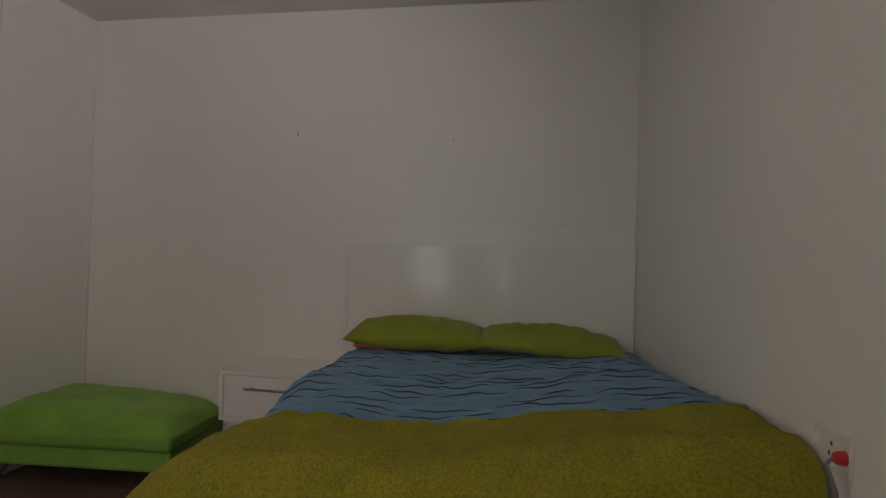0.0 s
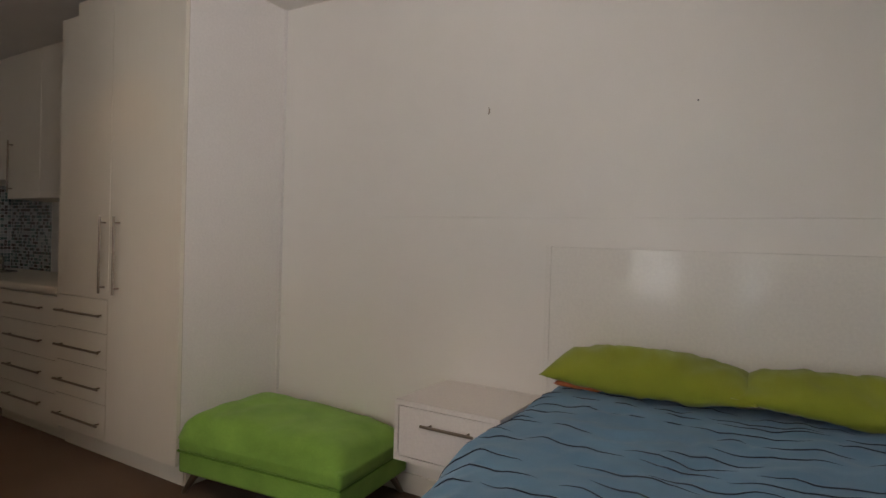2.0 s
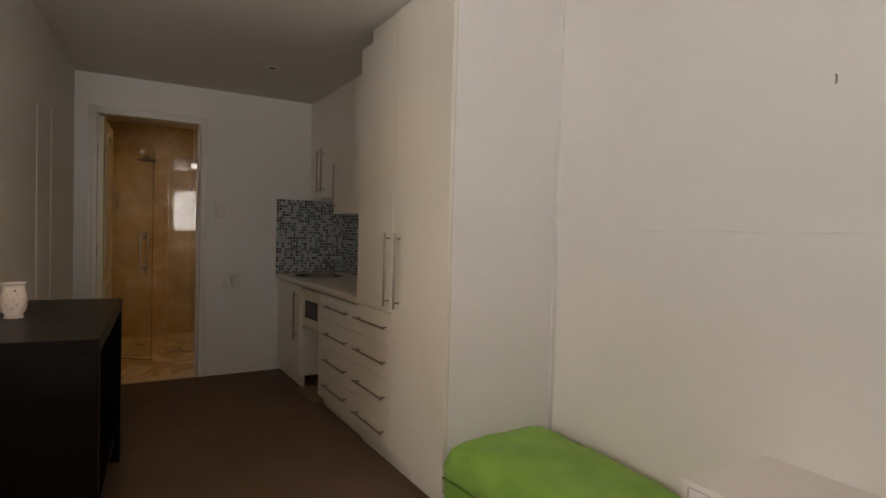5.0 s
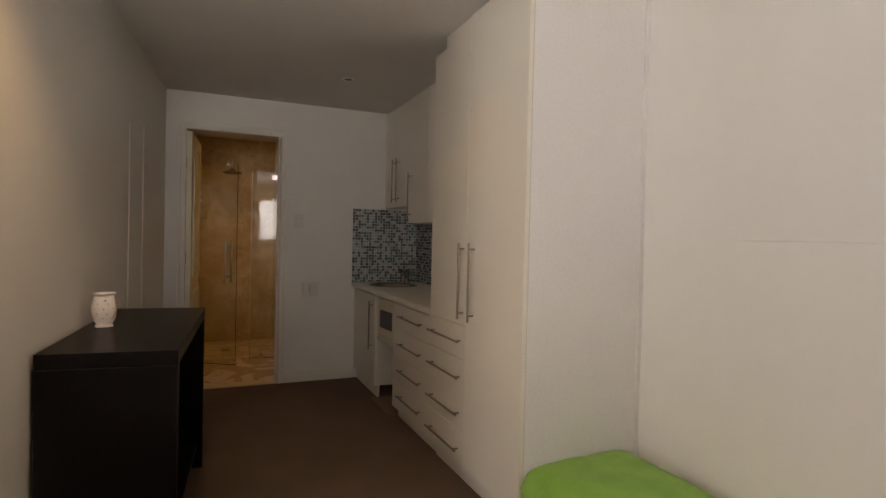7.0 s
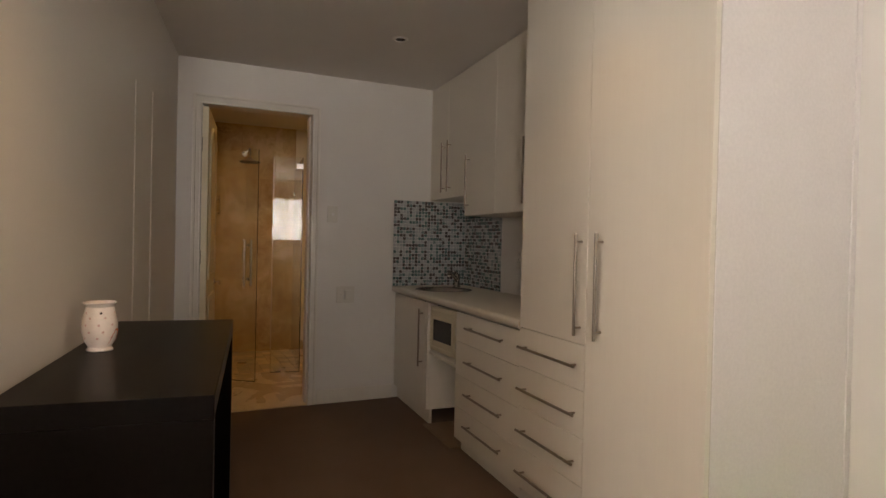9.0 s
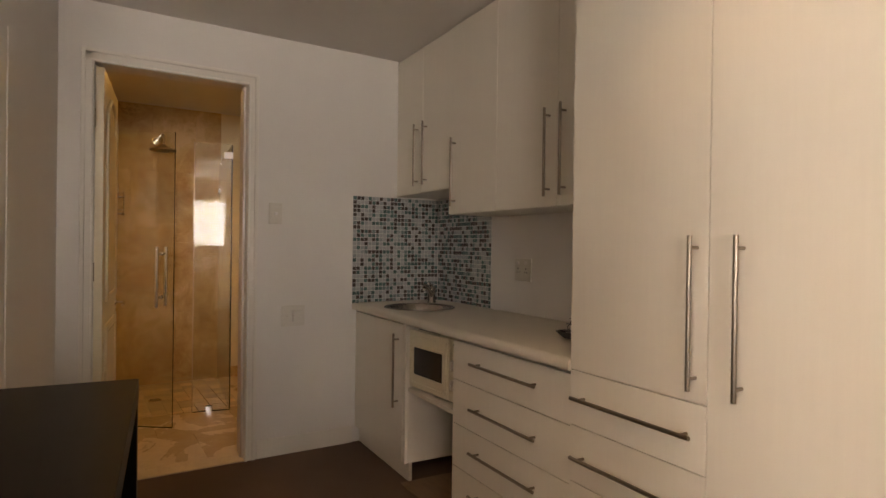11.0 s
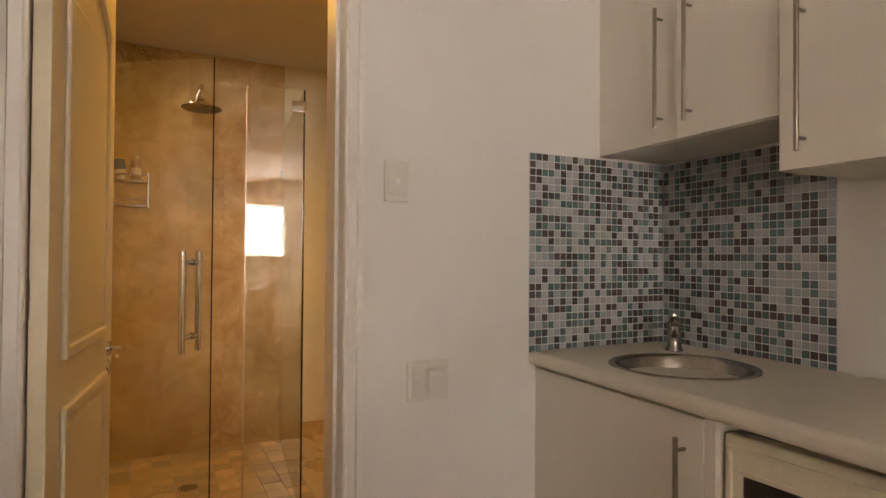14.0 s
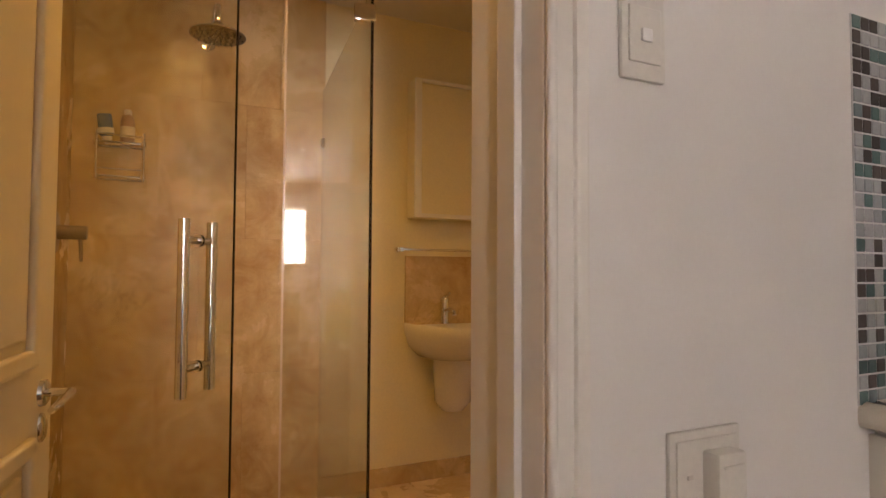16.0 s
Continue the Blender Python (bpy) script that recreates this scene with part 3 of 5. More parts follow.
def window(name, axis, at, u0, u1, z0, z1, out, blinds, label, bars=1, m=IDENT):
    """A white casement in its opening, with a bright sky beyond."""
    w = thing(name, ((u0 + u1) / 2, at, z0) if axis == "x" else (at, (u0 + u1) / 2, z0), label, "window", "", "structure", m)

    def bx(ua, ub, d0, d1, za, zb, bev=0.003, bm=None):
        d0, d1 = sorted((at + out * d0, at + out * d1))
        return box(ua, ub, d0, d1, za, zb, bev, bm=bm) if axis == "x" else box(d0, d1, ua, ub, za, zb, bev, bm=bm)
    b = bx(u0, u0 + 0.045, 0.07, 0.12, z0, z1)
    bx(u1 - 0.045, u1, 0.07, 0.12, z0, z1, bm=b)
    bx(u0, u1, 0.072, 0.118, z0, z0 + 0.045, bm=b)
    bx(u0, u1, 0.072, 0.118, z1 - 0.045, z1, bm=b)
    part("window_frame", b, M["trim"], w, m=m)
    for k in range(bars):
        c = u0 + (u1 - u0) * (k + 1) / (bars + 1)
        part("mullion", bx(c - 0.015, c + 0.015, 0.08, 0.11, z0 + 0.045, z1 - 0.045), M["trim"], w, m=m)
    part("sill", bx(u0 - 0.01, u1 + 0.01, -0.015, 0.07, z0 - 0.03, z0, 0.005), M["trim"], w, m=m)
    p = part("pane", bx(u0 + 0.045, u1 - 0.045, 0.092, 0.096, z0 + 0.045, z1 - 0.045, 0), M["glass"], w, m=m)
    p.visible_shadow = False
    if blinds:
        n = int((z1 - z0 - 0.05) / 0.045)
        for k in range(n):
            z = z0 + 0.03 + k * 0.045
            b = bx(u0 + 0.008, u1 - 0.008, 0.008, 0.058, z, z + 0.002, 0)
            for v in b.verts:
                d = (v.co.y if axis == "x" else v.co.x) - at - out * 0.033
                v.co.z -= d * out * 0.50
            part("slat", b, M["slat"], w, m=m, smooth=False)
        part("head_rail", bx(u0 + 0.005, u1 - 0.005, 0.015, 0.055, z1 - 0.03, z1, 0.002), M["slat"], w, m=m)


window("window_1", "x", SOUTH, 3.98, 4.50, 0.62, 2.10, -1, False, "white-framed tall window with bright daylight", 0)
window("window_2", "x", SOUTH, 4.94, 5.20, 0.62, 2.10, -1, False, "narrow white-framed tall window with bright daylight", 0)
window("window_3", "y", EAST, -2.96, -2.21, 1.12, 2.03, 1, True, "white-framed window with lowered white venetian blind", 1, EASTM)
b = box(EAST + 1.1, EAST + 1.12, -4.4, -0.6, -0.2, 3.2, 0)
tagged(part("backdrop", b, M["day"], smooth=False), "bright overcast sky seen outside the windows", "sky", "", "structure")
b = box(2.9, 6.4, SOUTH - 0.95, SOUTH - 0.93, -0.2, 3.2, 0)
tagged(part("backdrop", b, M["day"], smooth=False), "bright overcast sky seen outside the windows", "sky", "", "structure")

# ---- bathroom shell, in the turned frame ----
BX0, BX1, BY0, BY1 = -2.17, -0.12, -1.99, 0.35
tagged(part("wall_bathroom_back", box(BX0 - 0.12, BX0, BY0 - 0.12, BY1 + 0.12, 0, CEIL, 0), M["bathpaint"], m=SKEW, smooth=False), "cream painted bathroom wall behind the basin", "wall", "", "structure")
tagged(part("wall_bathroom_south", box(BX0, BX1 + 0.001, BY0 - 0.12, BY0, 0, CEIL, 0), M["bathpaint"], m=SKEW, smooth=False), "cream painted bathroom wall", "wall", "", "structure")
tagged(part("wall_bathroom_north", box(BX0, BX1 + 0.001, BY1, BY1 + 0.12, 0, CEIL, 0), M["bathpaint"], m=SKEW, smooth=False), "cream painted bathroom wall", "wall", "", "structure")
tagged(part("ceiling_bathroom", box(BX0, BX1 - 0.002, BY0, BY1, CEIL - 0.012, CEIL + 0.12, 0), M["ceiling"], m=SKEW, smooth=False), "off-white bathroom ceiling lit by warm downlights", "ceiling", "", "structure")
tagged(part("threshold", box(-0.13, 0.012, DY0, DY1, 0.0, 0.008, 0.003), M["floorstone"], m=SKEW), "cream marble threshold in the doorway", "threshold", "", "structure")

# ---- kitchenette ----


def cabinet(name, x0, x1, y, z0, z1, depth, label, fronts, kick=None, m=IDENT, back=0.0, open_bay=False):
    """A cabinet unit. fronts: (kind, x0, x1, z0, z1, handle), handle as (xa, za, xb, zb)."""
    c = thing(name, ((x0 + x1) / 2, (y + back) / 2, z0), label, "cabinet", "kitchen cabinets")
    fr = y + 0.019
    part("side_panel", box(x0, x0 + 0.016, fr, back - 0.002, z0, z1, 0.0015), M["cab"], c, m=m)
    part("side_panel", box(x1 - 0.016, x1, fr, back - 0.002, z0, z1, 0.0015), M["cab"], c, m=m)
    part("bottom_panel", box(x0 + 0.0165, x1 - 0.0165, fr + 0.001, back - 0.003, z0 + 0.0005, z0 + 0.016, 0.001), M["cab"], c, m=m)
    part("top_panel", box(x0 + 0.0165, x1 - 0.0165, fr + 0.001, back - 0.003, z1 - 0.016, z1 - 0.0005, 0.001), M["cab"], c, m=m)
    part("back_panel", box(x0 + 0.017, x1 - 0.017, back - 0.016, back - 0.004, z0 + 0.0165, z1 - 0.0165, 0), M["cab"], c, m=m)
    for kind, xa, xb, za, zb, h in fronts:
        g = 0.0016
        d = part(kind, box(xa + g, xb - g, y, y + 0.018, za + g, zb - g, 0.0018), M["cab"], c, m=m)
        if h:
            bar_handle(d, (h[0], y - 0.030, h[1]), (h[2], y - 0.030, h[3]), (0, 0.031, 0), m=m)
    if kick:
        part("plinth", box(x0 + 0.003, x1 - 0.003, y + kick, y + kick + 0.016, 0, z0, 0.001), M["cab"], c, m=m)
    return c


YB = -0.58
cabinet("base_cabinet", 0.02, 0.735, YB, 0.095, 0.812, 0.56, "white melamine base cabinet under the sink with one door",
        [("door", 0.022, 0.705, 0.095, 0.795, (0.652, 0.365, 0.652, 0.745))], kick=0.03)
part("filler", box(0.706, 0.735, YB + 0.002, YB + 0.018, 0.095, 0.81, 0.001), M["cab"], bpy.data.objects["base_cabinet"])
cabinet("drawer_cabinet", 1.215, 1.985, YB, 0.075, 0.812, 0.56, "white melamine base unit with four drawers and steel bars",
        [("drawer", 1.215, 1.983, a, c, (1.395, h, 1.815, h)) for a, c, h in ((0.628, 0.795, 0.722), (0.440, 0.628, 0.538), (0.258, 0.440, 0.362), (0.075, 0.258, 0.188))], kick=0.045)
YT = -0.60
tall = cabinet("tall_cabinet", 1.985, 3.027, YT, 0.108, 2.285, 0.58, "tall white melamine wardrobe unit with two doors and four drawers",
               [("door", 1.985, 2.475, 0.816, 2.285, (2.442, 0.85, 2.442, 1.232)), ("door", 2.475, 3.047, 0.108, CEIL - 0.004, (2.565, 0.85, 2.565, 1.232))]
               + [("drawer", 1.985, 2.475, a, c, (2.02, h, 2.448, h)) for a, c, h in ((0.644, 0.816, 0.735), (0.467, 0.644, 0.552), (0.287, 0.467, 0.368), (0.108, 0.287, 0.186))], kick=0.055)
part("end_panel", box(3.027, 3.046, YT + 0.0225, -0.002, 0.095, CEIL - 0.002, 0.0015), M["lacquer"], tall)
part("shadow_gap", box(3.030, 3.0435, YT + 0.0175, YT + 0.023, 0.11, CEIL - 0.004, 0), M["cabdark"], tall)
part("wall_strip", box(3.0465, 3.051, -0.024, -0.001, 0.10, CEIL - 0.003, 0.001), M["lacquer"], tall)
part("end_plinth", box(3.030, 3.043, YT + 0.055, -0.004, 0, 0.095, 0.001), M["cab"], tall)
part("top_filler", box(2.12, 3.027, YT + 0.012, -0.30, 2.286, CEIL - 0.002, 0.001), M["cab"], tall)
YU = -0.31
cabinet("wall_cabinet", 0.012, 0.690, YU, 1.505, CEIL - 0.004, 0.29, "white melamine wall cabinet over the sink with two doors",
        [("door", 0.012, 0.362, 1.505, CEIL - 0.006, (0.306, 1.548, 0.306, 1.912)), ("door", 0.362, 0.690, 1.505, CEIL - 0.006, (0.418, 1.548, 0.418, 1.912))])
cabinet("wall_cabinet", 0.692, 1.984, YU - 0.006, 1.365, CEIL - 0.004, 0.29, "white melamine wall cabinet over the worktop with three doors",
        [("door", 0.692, 1.135, 1.365, CEIL - 0.006, (0.758, 1.405, 0.758, 1.765)), ("door", 1.135, 1.570, 1.365, CEIL - 0.006, (1.521, 1.405, 1.521, 1.765)), ("door", 1.570, 1.984, 1.365, CEIL - 0.006, (1.618, 1.405, 1.618, 1.768))])


def worktop():
    w = thing("worktop", (1.0, -0.3, 0.812), "cream laminate worktop with a rounded front edge", "worktop")
    # a sheet with a round hole for the sink and a rolled front
    b = bmesh.new()
    x0, x1, y0, y1, zt, zb = 0.012, 1.984, -0.612, -0.002, 0.848, 0.813
    cx, cy, r = 0.42, -0.345, 0.186
    n = 40
    ring = [Vector((cx + r * math.cos(2 * math.pi * k / n), cy + r * math.sin(2 * math.pi * k / n), zt)) for k in range(n)]

    def edge(a):
        c, s = math.cos(a), math.sin(a)
        k = min(((0.72 - cx) if c > 0 else (x0 - cx)) / c if abs(c) > 1e-6 else 9, ((y1 - cy) if s > 0 else (-0.590 - cy)) / s if abs(s) > 1e-6 else 9)
        return Vector((cx + c * k, cy + s * k, zt))
    inner = [b.verts.new(p) for p in ring]
    outer = [b.verts.new(edge(2 * math.pi * k / n)) for k in range(n)]
    low = [b.verts.new(p - Vector((0, 0, 0.035))) for p in ring]
    for k in range(n):
        j = (k + 1) % n
        b.faces.new((inner[k], outer[k], outer[j], inner[j]))
        b.faces.new((low[k], inner[k], inner[j], low[j]))
    v = [b.verts.new(p) for p in ((0.72, -0.590, zt), (x1, -0.590, zt), (x1, y1, zt), (0.72, y1, zt))]
    b.faces.new(v)
    bmesh.ops.recalc_face_normals(b, faces=b.faces)
    part("top", b, M["counter"], w, angle=50)
    b = bmesh.new()
    for a, c in ((x0, x1),):
        prof = [(-0.590, zt), (-0.600, zt - 0.002), (-0.608, zt - 0.008), (-0.609, zt - 0.017), (-0.609, zt - 0.028), (-0.607, zt - 0.036), (-0.602, zt - 0.0405), (-0.592, zt - 0.041), (-0.5905, zb), (y1, zb)]
        rows = [[b.verts.new((x, y, z)) for y, z in prof] for x in (a, c)]
        for i in range(len(prof) - 1):
            b.faces.new((rows[0][i], rows[1][i], rows[1][i + 1], rows[0][i + 1]))
        for row in rows:
            b.faces.new(row[:-1])
    bmesh.ops.recalc_face_normals(b, faces=b.faces)
    part("rolled_front_edge", b, M["counter"], w, angle=50)


worktop()


def sink():
    s = thing("sink", (0.42, -0.345, 0.848), "round stainless steel bowl sink set into the worktop", "sink")
    p = [(0.202, 0.0005), (0.200, 0.004), (0.193, 0.0055), (0.186, 0.003), (0.180, -0.006), (0.172, -0.05), (0.155, -0.105), (0.12, -0.135), (0.04, -0.142), (0.0, -0.143)]
    part("bowl", lathe(p, (0.42, -0.345, 0.848), 56), M["sink"], s)
    part("drain", lathe([(0.034, -0.138), (0.030, -0.1365), (0.012, -0.139), (0, -0.139)], (0.42, -0.345, 0.848), 24), M["sink"], s)
    t = thing("tap", (0.200, -0.150, 0.848), "short chrome mixer tap with a side lever", "tap")
    c = (0.200, -0.150, 0.848)
    part("body", lathe([(0.028, 0), (0.028, 0.006), (0.023, 0.012), (0.021, 0.055), (0.024, 0.062), (0.024, 0.090), (0.020, 0.097), (0, 0.098)], c, 24), M["sink"], t)
    x, y, z = c
    part("spout", tube([(x, y, z + 0.05), (x + 0.035, y - 0.035, z + 0.080), (x + 0.080, y - 0.080, z + 0.108), (x + 0.098, y - 0.098, z + 0.112), (x + 0.106, y - 0.106, z + 0.103)], [0.015, 0.0145, 0.014, 0.015, 0.0155], 14), M["sink"], t)
    part("aerator", lathe([(0.0, -0.012), (0.012, -0.012), (0.013, 0.0), (0.0, 0.0)], (x + 0.107, y - 0.107, z + 0.097), 16), M["chrome"], t)
    lv = tube([(x, y, z + 0.096), (x - 0.004, y - 0.004, z + 0.108), (x + 0.02, y - 0.025, z + 0.117), (x + 0.05, y - 0.05, z + 0.122)], [0.013, 0.012, 0.009, 0.006], 12)
    part("lever", lv, M["chrome"], t)


sink()


def microwave():
    part("shelf_board", box(0.735, 1.215, -0.565, -0.05, 0.462, 0.480, 0.001), M["cab"], thing("microwave_shelf", (0.975, -0.3, 0.462), "white melamine shelf between the base units", "shelf"))
    m = thing("microwave", (0.975, -0.3, 0.480), "old cream microwave oven with a dark glass door", "microwave")
    x0, x1, z0, z1, y = 0.742, 1.208, 0.492, 0.776, -0.560
    turn = Matrix.Translation((x0, y, 0)) @ Matrix.Rotation(radians(5.0), 4, "Z") @ Matrix.Translation((-x0, -y, 0))
    part("body", box(x0 + 0.028, x1 - 0.004, y + 0.03, -0.23, z0, z1, 0.006, 3), M["mwbody"], m, m=turn)
    part("top_cover", box(x0 + 0.032, x1 - 0.008, y + 0.035, -0.235, z1 + 0.0005, z1 + 0.004, 0.001), M["black"], m, m=turn)
    d = part("door", box(x0, 1.085, y, y + 0.029, z0, z1, 0.007, 3), M["mwbody"], m, m=turn)
    part("door_glass", box(0.787, 1.038, y - 0.002, y + 0.004, 0.560, 0.695, 0.004), M["mwglass"], d, "dark smoked glass pane", m=turn)
    for q in ((0.752, 1.073, 0.512, 0.522), (0.752, 1.073, 0.744, 0.754), (0.752, 0.762, 0.521, 0.745), (1.063, 1.073, 0.521, 0.745)):
        part("door_rim", box(q[0], q[1], y - 0.006, y + 0.001, q[2], q[3], 0.003), M["mwbody"], d, m=turn)
    f = box(0.776, 1.049, y - 0.003, y + 0.001, 0.549, 0.560, 0.003)
    box(0.776, 1.049, y - 0.003, y + 0.001, 0.695, 0.706, 0.003, bm=f)
    box(0.776, 0.787, y - 0.003, y + 0.001, 0.559, 0.696, 0.003, bm=f)
    box(1.038, 1.049, y - 0.003, y + 0.001, 0.559, 0.696, 0.003, bm=f)
    part("glass_frame", f, M["mwbody"], d, m=turn)
    part("control_panel", box(1.088, x1, y + 0.001, y + 0.029, z0, z1, 0.006, 3), M["mwbody"], m, m=turn)
    for z in (0.665, 0.575):
        k = lathe([(0, 0.024), (0.020, 0.023), (0.025, 0.018), (0.027, 0.0)], (0, 0, 0), 24)
        bmesh.ops.transform(k, matrix=Matrix.Translation((1.147, y + 0.001, z)) @ Matrix.Rotation(radians(90), 4, "X"), verts=k.verts)
        box(1.1435, 1.1505, y - 0.031, y - 0.02, z - 0.022, z + 0.022, 0.002, bm=k)
        part("knob", k, M["plastic"], m, "round ivory dial knob", m=turn)
    part("maker_mark", box(1.125, 1.170, y - 0.0005, y + 0.002, 0.748, 0.757, 0), M["black"], m, m=turn)
    for x in (0.80, 1.17):
        for yy in (-0.49, -0.27):
            part("foot", lathe([(0.012, 0), (0.012, 0.014), (0, 0.014)], (x, yy, 0.480), 12), M["black"], m, m=turn)


microwave()


def plate(name, label, y0, y1, z0, z1, kind, m, axis="y"):
    """A wall plate on the door wall (axis y, at x = 0) or the back wall (axis x, at y = 0)."""
    t = thing(name, ((0.0, (y0 + y1) / 2, z0) if axis == "y" else ((y0 + y1) / 2, 0, z0)), label, "socket" if "sock" in name else "switch", "", "", m)

    def bx(u0, u1, d0, d1, a, c, bev=0.002, bm=None):
        return box(d0, d1, u0, u1, a, c, bev, bm=bm) if axis == "y" else box(u0, u1, -d1, -d0, a, c, bev, bm=bm)
    part("cover_plate", bx(y0, y1, 0, 0.009, z0, z1, 0.004), M["plastic"], t, m=m)
    part("inner_plate", bx(y0 + 0.010, y1 - 0.010, 0.008, 0.012, z0 + 0.022 if kind == "key" else z0 + 0.012, z1 - 0.022 if kind == "key" else z1 - 0.012, 0.002), M["plastic"], t, m=m)
    c, h = (y0 + y1) / 2, (z0 + z1) / 2
    if kind == "key":
        part("push_button", bx(c - 0.009, c + 0.009, 0.011, 0.016, h - 0.010, h + 0.008, 0.003), M["lacquer"], t, m=m)
    elif kind == "plug":
        a = part("adaptor", bx(c - 0.012, c + 0.042, 0.011, 0.040, h - 0.034, h + 0.034, 0.006), M["plastic"], t, m=m)
        part("rib", bx(c - 0.004, c + 0.034, 0.039, 0.043, h + 0.014, h + 0.018, 0.001), M["plastic"], a, m=m)
        part("indicator", bx(c - 0.040, c - 0.030, 0.011, 0.014, h - 0.003, h + 0.003, 0.001), M["cabdark"], t, m=m)
    elif kind == "three":
        for dx in (-0.033, 0.033):
            for px, pz, r in ((0, 0.014, 0.0036), (-0.009, -0.005, 0.0030), (0.009, -0.005, 0.0030)):
                part("pin_hole", bx(c + dx + px - r, c + dx + px + r, 0.0115, 0.0128, h + pz - r - 0.008, h + pz + r - 0.008, 0.001), M["darkhole"], t, m=m)
            part("rocker", bx(c + dx - 0.010, c + dx + 0.010, 0.011, 0.016, h + 0.028, h + 0.044, 0.002), M["lacquer"], t, m=m)
    return t


plate("light_switch", "ivory plastic bell switch on the door wall", -1.117, -1.041, 1.311, 1.430, "key", SKEW)
plate("wall_socket", "ivory double socket with a plugged-in adaptor", -1.040, -0.905, 0.728, 0.848, "plug", SKEW)
plate("wall_socket", "ivory double power socket above the worktop", 0.869, 1.006, 1.021, 1.138, "three", IDENT, "x")


def soft_sheet(x0, x1, y0, y1, z, thick, droop, curl, seed, n=14):
    """A limp cover or page block: its free end on the x0 side sags and its edge curls a little."""
    b = bmesh.new()
    rows = []
    for k in range(n + 1):
        u = k / n
        x = x0 + (x1 - x0) * u
        end = max(0.0, 1 - u / 0.45)
        dz = -droop * end ** 2 + curl * max(0.0, 1 - u / 0.12) ** 2 + 0.0015 * noise.noise(Vector((x * 22, seed, 0)))
        dy = 0.004 * noise.noise(Vector((x * 9, seed, 3)))
        rows.append([b.verts.new(p) for p in ((x, y0 + dy, z + dz), (x, y1 + dy, z + dz), (x, y1 + dy, z + dz + thick), (x, y0 + dy, z + dz + thick))])
    for a, c in zip(rows, rows[1:]):
        for i in range(4):
            j = (i + 1) % 4
            b.faces.new((a[i], a[j], c[j], c[i]))
    b.faces.new(rows[0])
    b.faces.new(rows[-1])
    bmesh.ops.recalc_face_normals(b, faces=b.faces)
    return b


def folders():
    x1 = 1.95
    rnd = random.Random(4)
    tray = thing("serving_tray", (1.78, -0.2, 0.848), "shallow black plastic tray on the worktop", "tray")
    b = bmesh.new()
    rings = []
    for inset, z in ((0.030, 0.848), (0.012, 0.858), (0.0, 0.874), (0.006, 0.8755), (0.018, 0.862), (0.034, 0.853)):
        xa, xb, ya, yb = 1.612 + inset, 1.978 - inset, -0.365 + inset, -0.07 - inset
        ring = []
        for cx, cy, a0 in ((xa + 0.03, ya + 0.03, 180), (xb - 0.03, ya + 0.03, 270), (xb - 0.03, yb - 0.03, 0), (xa + 0.03, yb - 0.03, 90)):
            for k in range(6):
                an = radians(a0 + 18 * k)
                ring.append(b.verts.new((cx + 0.03 * math.cos(an), cy + 0.03 * math.sin(an), z)))
        rings.append(ring)
    for a, c in zip(rings, rings[1:]):
        for k in range(len(a)):
            j = (k + 1) % len(a)
            b.faces.new((a[k], a[j], c[j], c[k]))
    b.faces.new(rings[0])
    b.faces.new(rings[-1])
    bmesh.ops.recalc_face_normals(b, faces=b.faces)
    part("tray_shell", b, M["black"], tray)
    z = 0.8545
    for k in range(4):
        t = thing("ring_binder", (1.78, -0.2, z), "black comb-bound booklet of grey pages in a limp stack", "binder", "stacked binders")
        turn = Matrix.Translation((1.80, -0.21, 0)) @ Matrix.Rotation(radians((4, -3, 5, -1)[k]), 4, "Z") @ Matrix.Translation((-1.80, 0.21, 0))
        x0 = 1.640 + 0.016 * k + rnd.uniform(-0.004, 0.006)
        ya, yb = -0.335 + 0.006 * k, -0.095
        drop = 0.004 + 0.005 * k
        thick = (0.020, 0.022, 0.022, 0.026)[k]
        part("bottom_cover", soft_sheet(x0, x1, ya, yb, z, 0.0016, min(drop, 0.002 + 0.004 * k), 0.002, k), M["blackcover"], t, m=turn)
        part("page_block", soft_sheet(x0 + 0.012, x1 - 0.006, ya + 0.006, yb - 0.006, z + 0.0022, thick, drop, 0.001, k + 9), M["paper"], t, m=turn)
        part("top_cover", soft_sheet(x0 - 0.004, x1, ya - 0.001, yb, z + thick + 0.003, 0.0016, drop * 0.9, 0.010 if k == 3 else 0.004, k + 20), M["blackcover"], t, m=turn)
        comb = None
        for j in range(13):
            yy = ya + 0.012 + (yb - ya - 0.024) * j / 12
            zc = z + thick / 2 + 0.002 - drop
            pts = [(x0 + 0.004 + (thick / 2 + 0.003) * math.cos(q), yy, zc + (thick / 2 + 0.003) * math.sin(q)) for q in (math.pi * 2 * i / 10 for i in range(11))]
            comb = tube(pts, 0.0022, 6, comb, caps=False)
        part("comb", comb, M["black"], t, "black plastic comb binding", m=turn)
        z += thick + 0.0066
    s = thing("menu_holder", (1.84, -0.2, z), "black stand-up folder leaning on the booklets", "folder")
    lean = Matrix.Translation((1.86, -0.26, z)) @ Matrix.Rotation(radians(-12), 4, "X") @ Matrix.Rotation(radians(13), 4, "Y") @ Matrix.Translation((-1.86, 0.26, -z))
    part("cover", box(1.770, 1.955, -0.262, -0.256, z, z + 0.165, 0.002), M["blackcover"], s, m=lean)
    part("back_cover", box(1.776, 1.955, -0.238, -0.233, z, z + 0.160, 0.002), M["blackcover"], s, m=lean)
    for k in range(5):
        part("printed_line", box(1.830, 1.90, -0.2645, -0.2625, z + 0.045 + 0.014 * k, z + 0.050 + 0.014 * k, 0), M["print"], s, m=lean)


